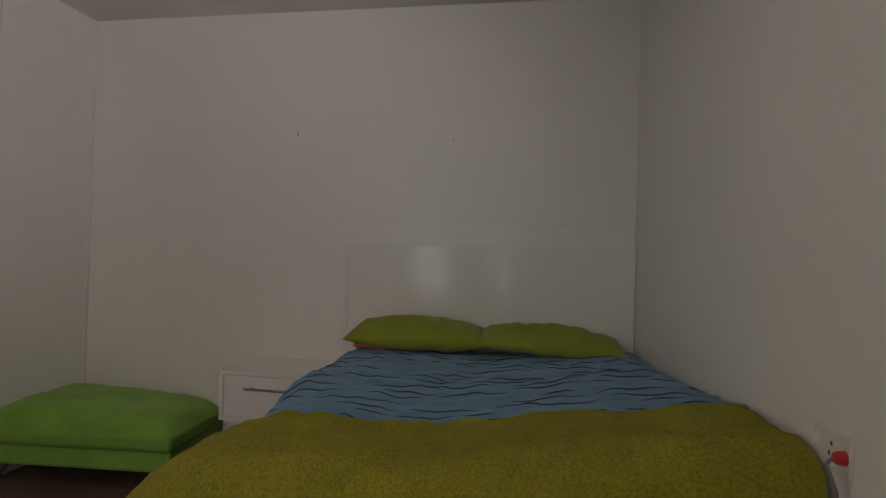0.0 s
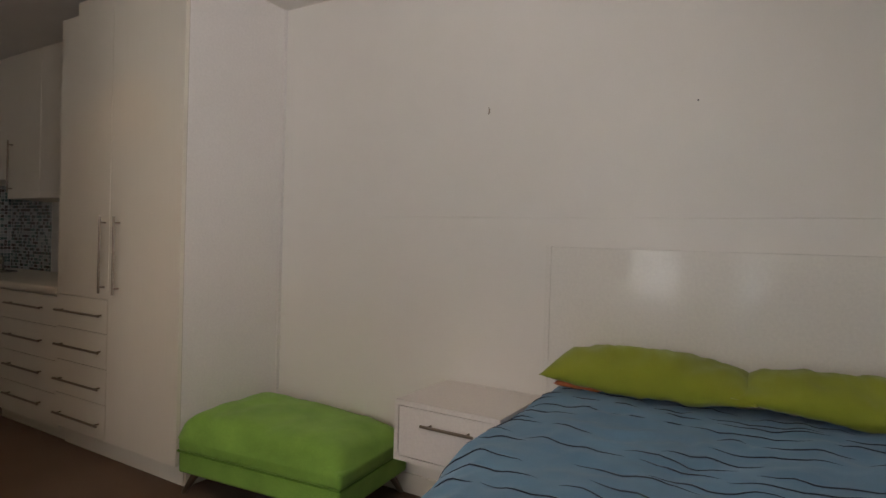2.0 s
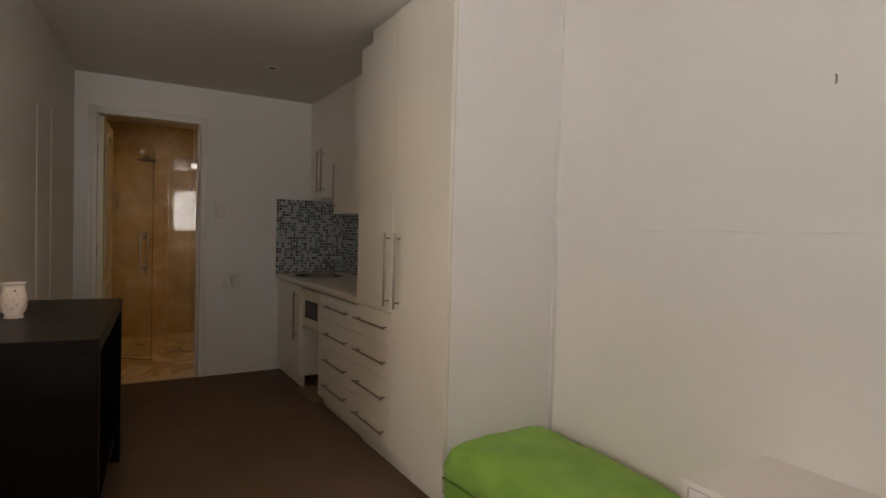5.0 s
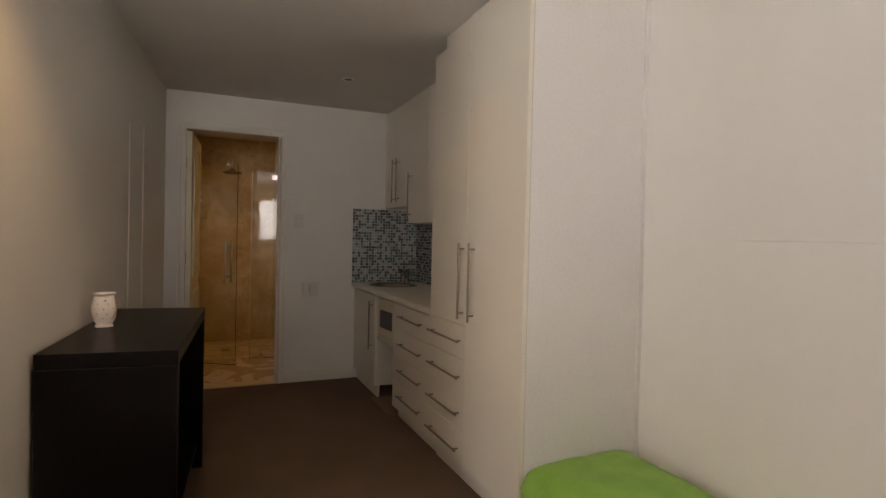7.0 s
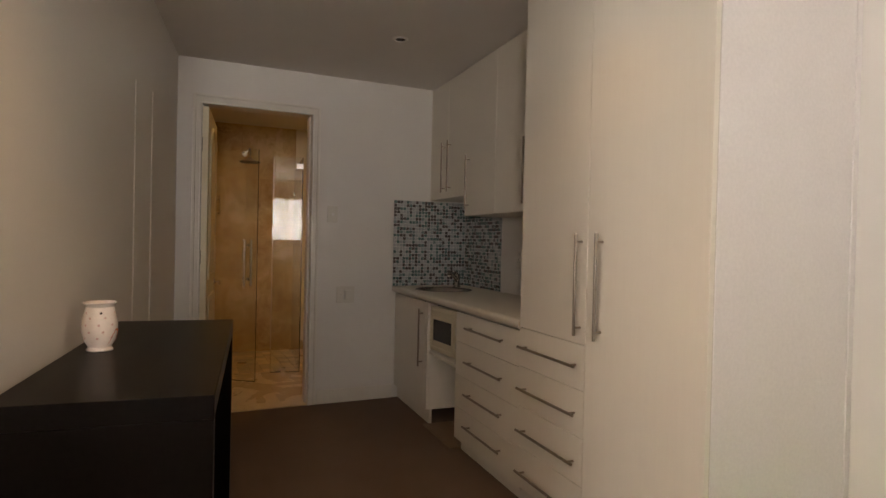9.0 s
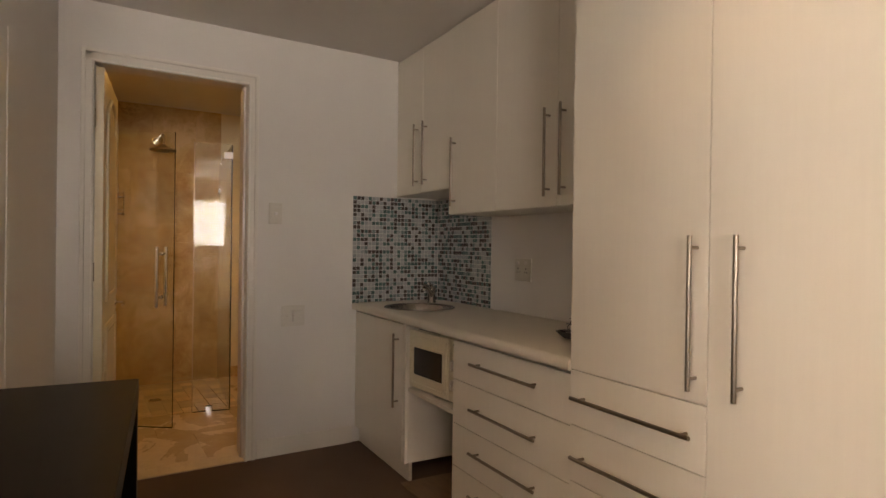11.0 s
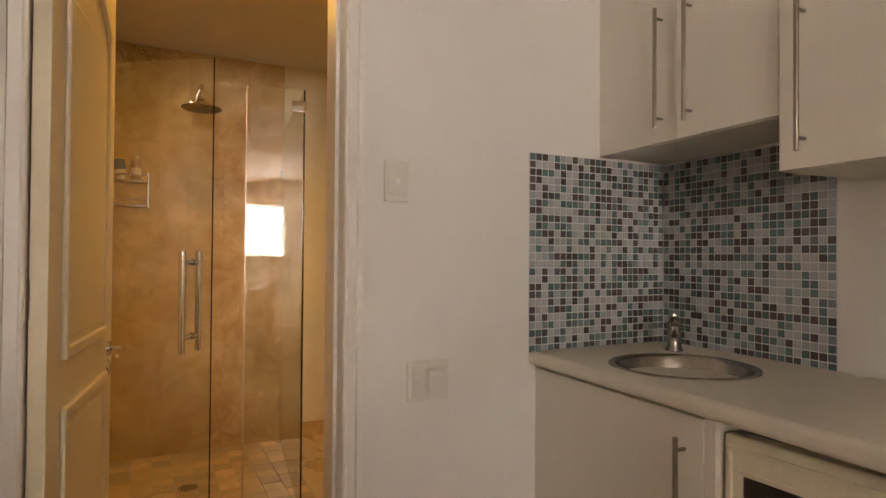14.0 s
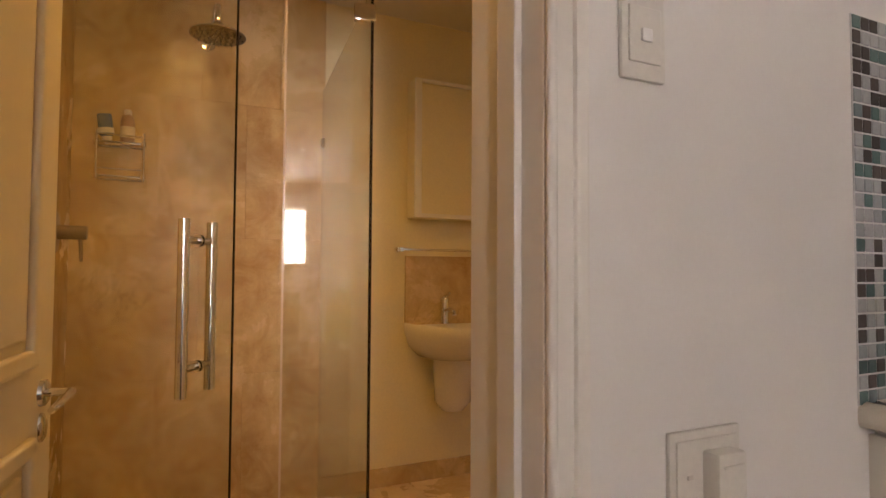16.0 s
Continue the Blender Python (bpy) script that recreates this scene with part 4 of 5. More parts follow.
folders()
f = thing("floor_box", (0.80, -0.30, 0.0), "small dark box on the floor under the shelf", "box")
part("box_body", box(1.10, 1.19, -0.42, -0.30, 0, 0.10, 0.006), M["black"], f)
f = thing("floor_tile_strip", (0.98, -0.35, 0.0), "beige bare floor board in the gap between the base units", "floor strip")
part("board", box(0.745, 1.21, -0.60, -0.02, 0.002, 0.010, 0.001), M["board"], f)

# ---- desk and burner ----
DESK = Matrix.Translation((1.695, -2.225, 0)) @ Matrix.Rotation(radians(-3.7), 4, "Z")


def desk():
    d = thing("desk", DESK @ Vector((0.61, 0.2, 0)), "black-brown wooden side table with thick square panel ends", "desk")
    L, W, H = 1.225, 0.425, 0.85
    part("tabletop", box(0, L, 0, W, H - 0.052, H, 0.002), M["desk"], d, m=DESK)
    for x in (0.0, L - 0.052):
        part("end_panel", box(x + 0.0005, x + 0.0515, 0.001, W - 0.001, 0, H - 0.0525, 0.002), M["desk"], d, m=DESK)
    part("lower_shelf", box(0.052, L - 0.052, 0.002, W - 0.03, 0.10, 0.128, 0.002), M["desk"], d, m=DESK)
    part("back_panel", box(0.052, L - 0.052, 0.002, 0.02, 0.128, H - 0.053, 0.001), M["desk"], d, m=DESK)


desk()


def oil_burner():
    c = (2.33, -2.190, 0.85)
    t = thing("oil_burner", c, "white ceramic oil burner with small pink dots", "oil burner")
    p = [(0.0, 0.0), (0.034, 0.0), (0.036, 0.004), (0.031, 0.010), (0.031, 0.014), (0.041, 0.030), (0.047, 0.058), (0.047, 0.085), (0.041, 0.112), (0.037, 0.128), (0.042, 0.136), (0.045, 0.140), (0.041, 0.142), (0.032, 0.132), (0.015, 0.122), (0.0, 0.120)]
    part("body", lathe(p, c, 40), M["ceramic"], t)

    def radius(z):
        for (r0, z0), (r1, z1) in zip(p, p[1:]):
            if z0 <= z <= z1 and z1 > z0:
                return r0 + (r1 - r0) * (z - z0) / (z1 - z0)
        return 0.04
    rows = ((0.040, 7, 0.0), (0.058, 8, 0.4), (0.078, 8, 0.1), (0.098, 7, 0.5), (0.112, 6, 0.2))
    k = 0
    for z, n, off in rows:
        for j in range(n):
            a = 2 * math.pi * (j + off) / n
            r = radius(z)
            k += 1
            q = lathe([(0, 0.0010), (0.0030, 0.0008), (0.0040, 0.0)], (0, 0, 0), 6)
            mm = Matrix.Translation((c[0] + r * math.cos(a), c[1] + r * math.sin(a), c[2] + z)) @ Matrix.Rotation(a, 4, "Z") @ Matrix.Rotation(radians(90), 4, "Y")
            bmesh.ops.transform(q, matrix=mm, verts=q.verts)
            part("dot", q, M["darkhole"] if k % 13 == 5 else M["pink"], t)
    # arched opening for the candle, towards the room: a patch coloured as if lit inside
    a = radians(72)
    b = bmesh.new()
    ring = []
    for k in range(15):
        u = k / 14
        du = 0.020 * math.cos(math.pi * u)
        z = 0.020 + 0.046 * math.sin(math.pi * u)
        r = radius(z) + 0.0012
        ring.append(b.verts.new((c[0] + r * math.cos(a + du / r), c[1] + r * math.sin(a + du / r), c[2] + z)))
    for q in range(6):
        b.faces.new((ring[q], ring[q + 1], ring[13 - q], ring[14 - q]))
    b.faces.new((ring[6], ring[7], ring[8]))
    bmesh.ops.recalc_face_normals(b, faces=b.faces)
    part("candle_opening", b, M["orange"], t, "arched orange patch for the lit inside of the opening")


oil_burner()
for x, h in ((1.43, 1.86), (1.02, 1.90)):
    y = -2.095 - 0.0753 * (x + 0.05)
    t = thing("cable_trunking", (x, y, 0), "thin painted-over cable strip running up the wall", "cable strip")
    part("strip", tube([(x, y + 0.001, 0.0), (x - 0.004, y + 0.001, h)], 0.0032, 8), M["wall"], t)

# ---- sleeping corner ----


def headboard():
    h = thing("headboard", (5.25, -0.02, 0.0), "glossy white lacquered headboard fixed to the wall", "headboard")
    x0, x1, z1 = 4.553, 5.969, 1.15
    part("panel", box(x0 + 0.0225, x1, -0.044, -0.001, 0.30, z1 - 0.001, 0.002), M["headboard"], h)
    part("side_stile", box(x0, x0 + 0.022, -0.0445, -0.001, 0.0, z1, 0.0008), M["headboard"], h)
    part("rail", box(x0 + 0.0225, x1, -0.046, -0.003, 0.18, 0.299, 0.002), M["headboard"], h)


headboard()
n = thing("nightstand", (4.32, -0.2, 0.317), "white floating bedside drawer fixed beside the headboard", "nightstand")
x0, x1, y0, z0, z1 = 4.097, 4.545, -0.40, 0.317, 0.547
part("top", box(x0, x1, y0, -0.001, z1 - 0.018, z1, 0.0015), M["lacquer"], n)
part("bottom", box(x0, x1, y0, -0.001, z0, z0 + 0.018, 0.0015), M["lacquer"], n)
for a in (x0, x1 - 0.018):
    part("side", box(a, a + 0.018, y0, -0.001, z0 + 0.018, z1 - 0.018, 0.001), M["lacquer"], n)
part("back", box(x0 + 0.018, x1 - 0.018, -0.02, -0.001, z0 + 0.018, z1 - 0.018, 0), M["gap"], n)
d = part("drawer", box(x0 + 0.021, x1 - 0.021, y0 + 0.002, -0.03, z0 + 0.021, z1 - 0.0215, 0.0015), M["lacquer"], n)
bar_handle(d, (4.232, y0 - 0.026, 0.473), (4.452, y0 - 0.026, 0.473), (0, 0.03, 0), 0.0055, 0.03)


def cushion_mesh(sx, sy, h, nx=28, ny=20, power=3.2, seed=0, wrinkle=0.006, bottom=0.0, pinch=0.0):
    """A stuffed pad: a rounded top and a flatter underside joined at a seam. Centred, its seam at z 0."""
    rnd = Vector((seed * 3.1, seed * 1.7, 0))
    b = bmesh.new()
    lay = []
    for side in (1, -1):
        rows = []
        for j in range(ny + 1):
            row = []
            for i in range(nx + 1):
                u, v = 2 * i / nx - 1, 2 * j / ny - 1
                e = max(0.0, (1 - abs(u) ** power)) ** 0.5 * max(0.0, (1 - abs(v) ** power)) ** 0.5
                k = 1 - pinch * (1 - abs(u) ** 1.5) * abs(v) ** 6 * 0.5 - pinch * 0.4 * (1 - abs(v) ** 1.5) * abs(u) ** 6
                x, y = u * sx / 2 * k, v * sy / 2 * k
                w = noise.noise(Vector((x * 6, y * 6, side)) + rnd) * wrinkle + noise.noise(Vector((x * 17, y * 9, side)) + rnd) * wrinkle * 0.5 + noise.noise(Vector((x * 34 + y * 12, y * 16, side)) + rnd) * wrinkle * 0.26
                z = side * ((h if side > 0 else bottom) * e) + w * e
                row.append((x, y, z))
            rows.append(row)
        lay.append(rows)
    top = [[b.verts.new(p) for p in r] for r in lay[0]]
    low = [[top[j][i] if i in (0, nx) or j in (0, ny) else b.verts.new(lay[1][j][i]) for i in range(nx + 1)] for j in range(ny + 1)]
    for j in range(ny):
        for i in range(nx):
            b.faces.new((top[j][i], top[j][i + 1], top[j + 1][i + 1], top[j + 1][i]))
            f = (low[j][i], low[j + 1][i], low[j + 1][i + 1], low[j][i + 1])
            if len(set(f)) == 4:
                try:
                    b.faces.new(f)
                except ValueError:
                    pass
    bmesh.ops.recalc_face_normals(b, faces=b.faces)
    return b


def ottoman():
    m = Matrix.Translation((3.485, -0.305, 0)) @ Matrix.Rotation(radians(5.5), 4, "Z")
    o = thing("ottoman", (3.485, -0.275, 0), "lime green upholstered ottoman on short splayed legs", "ottoman")
    sx, sy = 0.87, 0.53
    part("base", box(-sx / 2, sx / 2, -sy / 2, sy / 2, 0.098, 0.194, 0.018, 4), M["green"], o, m=m)
    b = cushion_mesh(sx + 0.004, sy + 0.004, 0.112, 40, 28, 6.5, 3, 0.009, 0.0)
    for v in b.verts:
        if v.co.z > 0.02:
            v.co.z -= 0.028 * v.co.x / 0.43
        v.co.z += 0.250
        if v.co.x < -0.15 and v.co.y < 0:
            v.co.z -= 0.012 * math.exp(-((v.co.x + 0.28) ** 2 + (v.co.y + 0.16) ** 2) / 0.006)
    part("cushion", b, M["green"], o, m=m, angle=70)
    part("cushion_band", box(-sx / 2 - 0.003, sx / 2 + 0.003, -sy / 2 - 0.003, sy / 2 + 0.003, 0.192, 0.262, 0.022, 4), M["green"], o, m=m)
    pts = [(-sx / 2 - 0.002, -sy / 2 - 0.002, 0.195), (sx / 2 + 0.002, -sy / 2 - 0.002, 0.195), (sx / 2 + 0.002, sy / 2 + 0.002, 0.195), (-sx / 2 - 0.002, sy / 2 + 0.002, 0.195), (-sx / 2 - 0.002, -sy / 2 - 0.002, 0.195)]
    part("piping", tube(pts, 0.0045, 8), M["piping"], o, m=m)
    for x in (-1, 1):
        for y in (-1, 1):
            part("leg", tube([(x * (sx / 2 - 0.06), y * (sy / 2 - 0.06), 0.10), (x * (sx / 2 - 0.015), y * (sy / 2 - 0.02), 0.0)], [0.020, 0.010], 12), M["steel"], o, "grey metal splayed leg", m=m)


ottoman()

BX = (4.66, 5.955)


def bed():
    d = thing("bed", (5.3, -1.1, 0), "double bed with a white mattress on a divan base", "bed")
    part("base", box(BX[0] + 0.12, BX[1] - 0.01, -1.64, -0.04, 0.06, 0.32, 0.02, 3), M["mattress"], d)
    part("mattress", box(BX[0] + 0.11, BX[1] - 0.005, -1.66, -0.04, 0.322, 0.60, 0.05, 4), M["mattress"], d)
    for x in (BX[0] + 0.20, BX[1] - 0.12):
        for y in (-1.55, -0.16):
            part("foot", lathe([(0.025, 0), (0.025, 0.06), (0, 0.06)], (x, y, 0), 14), M["black"], d)


bed()


def cover_point(s, y, lift, seed):
    """A point of a bedcover: s runs from the wall side (0) over the top and down the open side, in metres; past the foot it hangs."""
    far = min(1.0, max(0.0, (-y - 0.75) / 0.55))
    far = far * far * (3 - 2 * far)
    top = 1.215 - 0.17 * far
    r = 0.11 + 0.17 * far
    flare = 0.12 + 0.10 * min(1.0, max(0.0, (-y - 0.25) / 0.8)) - 0.08 * far
    n1 = noise.noise(Vector((s * 2.2, y * 2.4, seed)))
    n2 = noise.noise(Vector((s * 7, y * 6, seed + 5)))
    z0 = 0.645 + lift + 0.012 * n1 + 0.006 * n2 + 0.009 * noise.noise(Vector((s * 15 + y * 5, y * 13 - s * 4, seed + 9))) + 0.012 * max(0, 1 - abs(y + 0.25) / 0.3)
    z0 += 0.030 * max(0.0, 0.22 - abs(noise.noise(Vector((s * 4.5 + y * 2, y * 7.0 - s * 2, seed + 3))))) + 0.004 * noise.noise(Vector((s * 24, y * 24, seed)))
    z0 += (0.045 + 0.080 * min(1.0, max(0.0, -y - 0.3))) * max(0.0, 1 - s / 0.75) ** 1.2
    v = -y - 1.68
    if v > 0:
        k = min(v / 0.1, 1.5)
        y = -1.68 - (0.1 + 0.4 * lift) * math.sin(k)
        z0 -= 0.1 * (1 - math.cos(k)) + max(0.0, v - 0.15)
    if s < top:
        return Vector((BX[1] - 0.004 - s + 0.05 * min(-y, 1.75) * max(0.0, 1 - s / 0.7), y, z0 - 0.02 * max(0, (0.1 - s) / 0.1) ** 2))
    a = s - top
    if a < r * 1.3:
        k = a / r
        return Vector((BX[1] - 0.004 - top - r * math.sin(k) - lift * k * 0.6, y, max(0.03, z0 - r * (1 - math.cos(k)))))
    k = 1.3
    q = a - r * k
    x = BX[1] - 0.004 - top - r * math.sin(k) - lift * k * 0.6 - q * (0.12 + flare)
    fold = 0.016 * math.sin(y * 11 + 2.5 * n1) * min(1, q / 0.15)
    return Vector((x + fold + 0.012 * n2, y, max(0.03, z0 - r * (1 - math.cos(k)) - q * 0.94)))


def cover(name, label, category, mat, y0, y1, lift, length, seed, thick, wave):
    t = thing(name, (5.3, (y0 + y1) / 2, 0.6), label, category)
    b = bmesh.new()
    ns, ny = 110, 84
    grid = []
    for j in range(ny + 1):
        row = []
        for i in range(ns + 1):
            s = length * i / ns
            y = y0 + (y1 - y0) * j / ny
            y += wave * noise.noise(Vector((s * 2.5, 0, seed))) * (1 - j / ny)
            row.append(b.verts.new(cover_point(s, y, lift, seed)))
        grid.append(row)
    for j in range(ny):
        for i in range(ns):
            b.faces.new((grid[j][i], grid[j][i + 1], grid[j + 1][i + 1], grid[j + 1][i]))
    bmesh.ops.recalc_face_normals(b, faces=b.faces)
    if sum(f.normal.z for f in b.faces) < 0:
        bmesh.ops.reverse_faces(b, faces=b.faces)
    bmesh.ops.solidify(b, geom=b.faces[:], thickness=thick)
    part("cloth", b, mat, t, angle=80)
    return t


duvet = cover("duvet", "blue cotton duvet with rows of stitched pintucks", "duvet", M["blue"], -0.13, -1.70, 0.0, 1.215 + 0.46, 2.0, 0.02, 0.02)


def pintucks(parent):
    """Narrow stitched folds that run across the duvet in broken, wandering rows."""
    rnd = random.Random(11)
    b = bmesh.new()
    y = -0.26
    row = 0
    while y > -1.62:
        s = rnd.uniform(-0.1, 0.08)
        while s < 1.60:
            ln = rnd.uniform(0.05, 0.30)
            if rnd.random() < 0.66:
                a, c = max(0.01, s), min(1.64, s + ln)
                n = max(3, int((c - a) / 0.016))
                ph = rnd.uniform(0, 9)
                yo = rnd.uniform(-0.018, 0.018)
                prev = None
                for k in range(n + 1):
                    q = a + (c - a) * k / n
                    e = abs(math.sin(math.pi * k / n)) ** 0.8
                    yy = y + yo + 0.026 * noise.noise(Vector((q * 6, y * 3, 9))) + 0.009 * noise.noise(Vector((q * 17, ph, 2)))
                    p = cover_point(q, yy + 0.006 * e, 0.0008, 2.0)
                    p2 = cover_point(q, yy - 0.0012 * e - 0.0005, 0.001 + 0.0030 * e, 2.0)
                    p3 = cover_point(q, yy - 0.0022 * e - 0.0006, 0.0006, 2.0)
                    cur = [b.verts.new(p) for p in (p, p2, p3)]
                    if prev:
                        b.faces.new((prev[0], cur[0], cur[1], prev[1])).material_index = 0
                        # the face towards the foot carries the fold's shade as colour
                        b.faces.new((prev[1], cur[1], cur[2], prev[2])).material_index = 1
                    prev = cur
            s += ln + rnd.uniform(0.0, 0.05)
        y -= rnd.uniform(0.056, 0.080)
        row += 1
    part("pintuck_stitching", b, [M["blue"], M["foldshade"]], parent, "stitched folds with shade coloured into one face", kind="stuff", angle=30)


pintucks(duvet)
cover("blanket", "yellow-green fleece blanket spread over the foot of the bed", "blanket", M["fleece"], -1.42, -2.12, 0.026, 1.215 + 0.47, 7.0, 0.022, 0.06)


def pillow(name, label, mat, place, size, turn, seed, h=0.075):
    p = thing(name, place, label, "pillow", "pillows")
    b = cushion_mesh(size[0], size[1], h, 64, 40, 2.3, seed, 0.024, h * 0.8, 0.22)
    for v in b.verts:  # the far edge is plumped together, so its corners round off
        k = max(0.0, 2 * v.co.y / size[1])
        v.co.x *= 1 - 0.13 * k * k
        v.co.y *= 1 - 0.10 * (2 * v.co.x / size[0]) ** 4 * k
    m = Matrix.Translation(place) @ Matrix.Rotation(radians(turn[2]), 4, "Z") @ Matrix.Rotation(radians(turn[0]), 4, "X") @ Matrix.Rotation(radians(turn[1]), 4, "Y")
    part("pillowcase", b, mat, p, m=m, angle=75)


pillow("pillow", "orange cotton pillow lying under the green one", M["orange"], (4.790, -0.20, 0.680), (0.22, 0.16, 0), (4, 1, 8), 5, 0.028)
pillow("pillow", "plump olive green cotton pillow against the headboard", M["olive"], (4.985, -0.185, 0.730), (0.67, 0.29, 0), (9, 0, 0), 1, 0.078)
pillow("pillow", "flatter olive green cotton pillow beside the wall", M["olive"], (5.580, -0.19, 0.727), (0.675, 0.27, 0), (8, 2.5, 0), 2, 0.062)

h = thing("picture_hook", (4.262, 0, 1.717), "small steel picture hook on the bare wall", "hook")
part("hook_plate", box(4.2590, 4.2650, -0.003, 0.0, 1.707, 1.727, 0.001), M["steel"], h)
part("hook_bend", tube([(4.262, -0.002, 1.706), (4.262, -0.008, 1.702), (4.262, -0.009, 1.709)], 0.0014, 8), M["steel"], h)
part("nail", tube([(4.262, 0.0, 1.727), (4.262, -0.009, 1.730)], 0.0022, 8), M["steel"], h)
h = thing("wall_plug", (5.086, 0, 1.682), "small filled screw hole on the bare wall", "wall plug")
part("plug_rim", lathe([(0.0, -0.001), (0.002, -0.001), (0.0035, 0.0), (0.0035, 0.003)], (0, 0, 0), 14), M["print"], h, m=Matrix.Translation((5.086, -0.0018, 1.682)) @ Matrix.Rotation(radians(90), 4, "X"))
t = thing("plaster_seam", (4.3, 0, 1.277), "hairline ridge of a plaster joint across the wall", "wall seam")
b = bmesh.new()
prev = None
for k in range(60):
    x = 3.55 + 2.38 * k / 59
    z = 1.266 + 0.0025 * noise.noise(Vector((x * 3, 0, 0)))
    w = 0.0016 + 0.0009 * noise.noise(Vector((x * 9, 4, 0)))
    cur = [b.verts.new((x, -0.0002, z - w)), b.verts.new((x, -0.0022, z)), b.verts.new((x, -0.0002, z + w))]
    if prev:
        for i in (0, 1):
            b.faces.new((prev[i], prev[i + 1], cur[i + 1], cur[i]))
    prev = cur
part("ridge", b, M["wall"], t)

# outlet by the bed
t = thing("wall_socket", (EAST, -1.760, 0.752), "white wall socket beside the bed with a red plug", "socket", "", "", EASTM)
part("cover_plate", box(EAST - 0.008, EAST, -1.820, -1.702, 0.750, 0.822, 0.003), M["plastic"], t, m=EASTM)
part("rocker", box(EAST - 0.012, EAST - 0.007, -1.726, -1.710, 0.785, 0.806, 0.002), M["lacquer"], t, m=EASTM)
for yy, zz in ((-1.765, 0.798), (-1.772, 0.780), (-1.758, 0.780)):
    part("pin_hole", box(EAST - 0.0086, EAST - 0.007, yy - 0.003, yy + 0.003, zz - 0.004, zz + 0.004, 0.0005), M["darkhole"], t, m=EASTM)
q = lathe([(0, 0.018), (0.008, 0.017), (0.011, 0.013), (0.0125, 0.0)], (0, 0, 0), 20)
bmesh.ops.transform(q, matrix=Matrix.Translation((EAST - 0.008, -1.807, 0.786)) @ Matrix.Rotation(radians(-90), 4, "Y"), verts=q.verts)
part("plug", q, M["red"], t, "red plastic plug", m=EASTM)
part("cord", tube([(EAST - 0.028, -1.807, 0.784), (EAST - 0.040, -1.815, 0.778), (EAST - 0.040, -1.845, 0.745), (EAST - 0.03, -1.865, 0.60), (EAST - 0.02, -1.870, 0.30), (EAST - 0.02, -1.870, 0.05)], 0.003, 8), M["cord"], t, m=EASTM)


def downlight(x, y, z, lit, label, m=IDENT):
    t = thing("downlight", (x, y, z), label, "downlight", "ceiling downlights", "", m)
    part("rim", lathe([(0.030, -0.001), (0.031, -0.006), (0.040, -0.006), (0.044, -0.002), (0.044, 0.0)], (x, y, z), 32), M["trim"], t, m=m)
    part("bulb", lathe([(0, -0.003), (0.030, -0.003), (0.030, 0.0)], (x, y, z), 28), lit, t, m=m)


downlight(1.016, -0.889, CEIL, M["darkhole"], "unlit recessed downlight in the corridor ceiling")
for x, y in ((2.62, -1.00), (3.60, -1.95), (5.0, -2.25)):
    downlight(x, y, CEIL, M["litmain"], "lit warm recessed downlight in the room ceiling")
downlight(-1.07, -1.55, CEIL - 0.012, M["lit"], "bright warm recessed downlight over the shower", SKEW)
downlight(-0.62, -0.75, CEIL - 0.012, M["lit"], "bright warm recessed downlight in the bathroom", SKEW)

# ---- bathroom things, in the turned frame ----


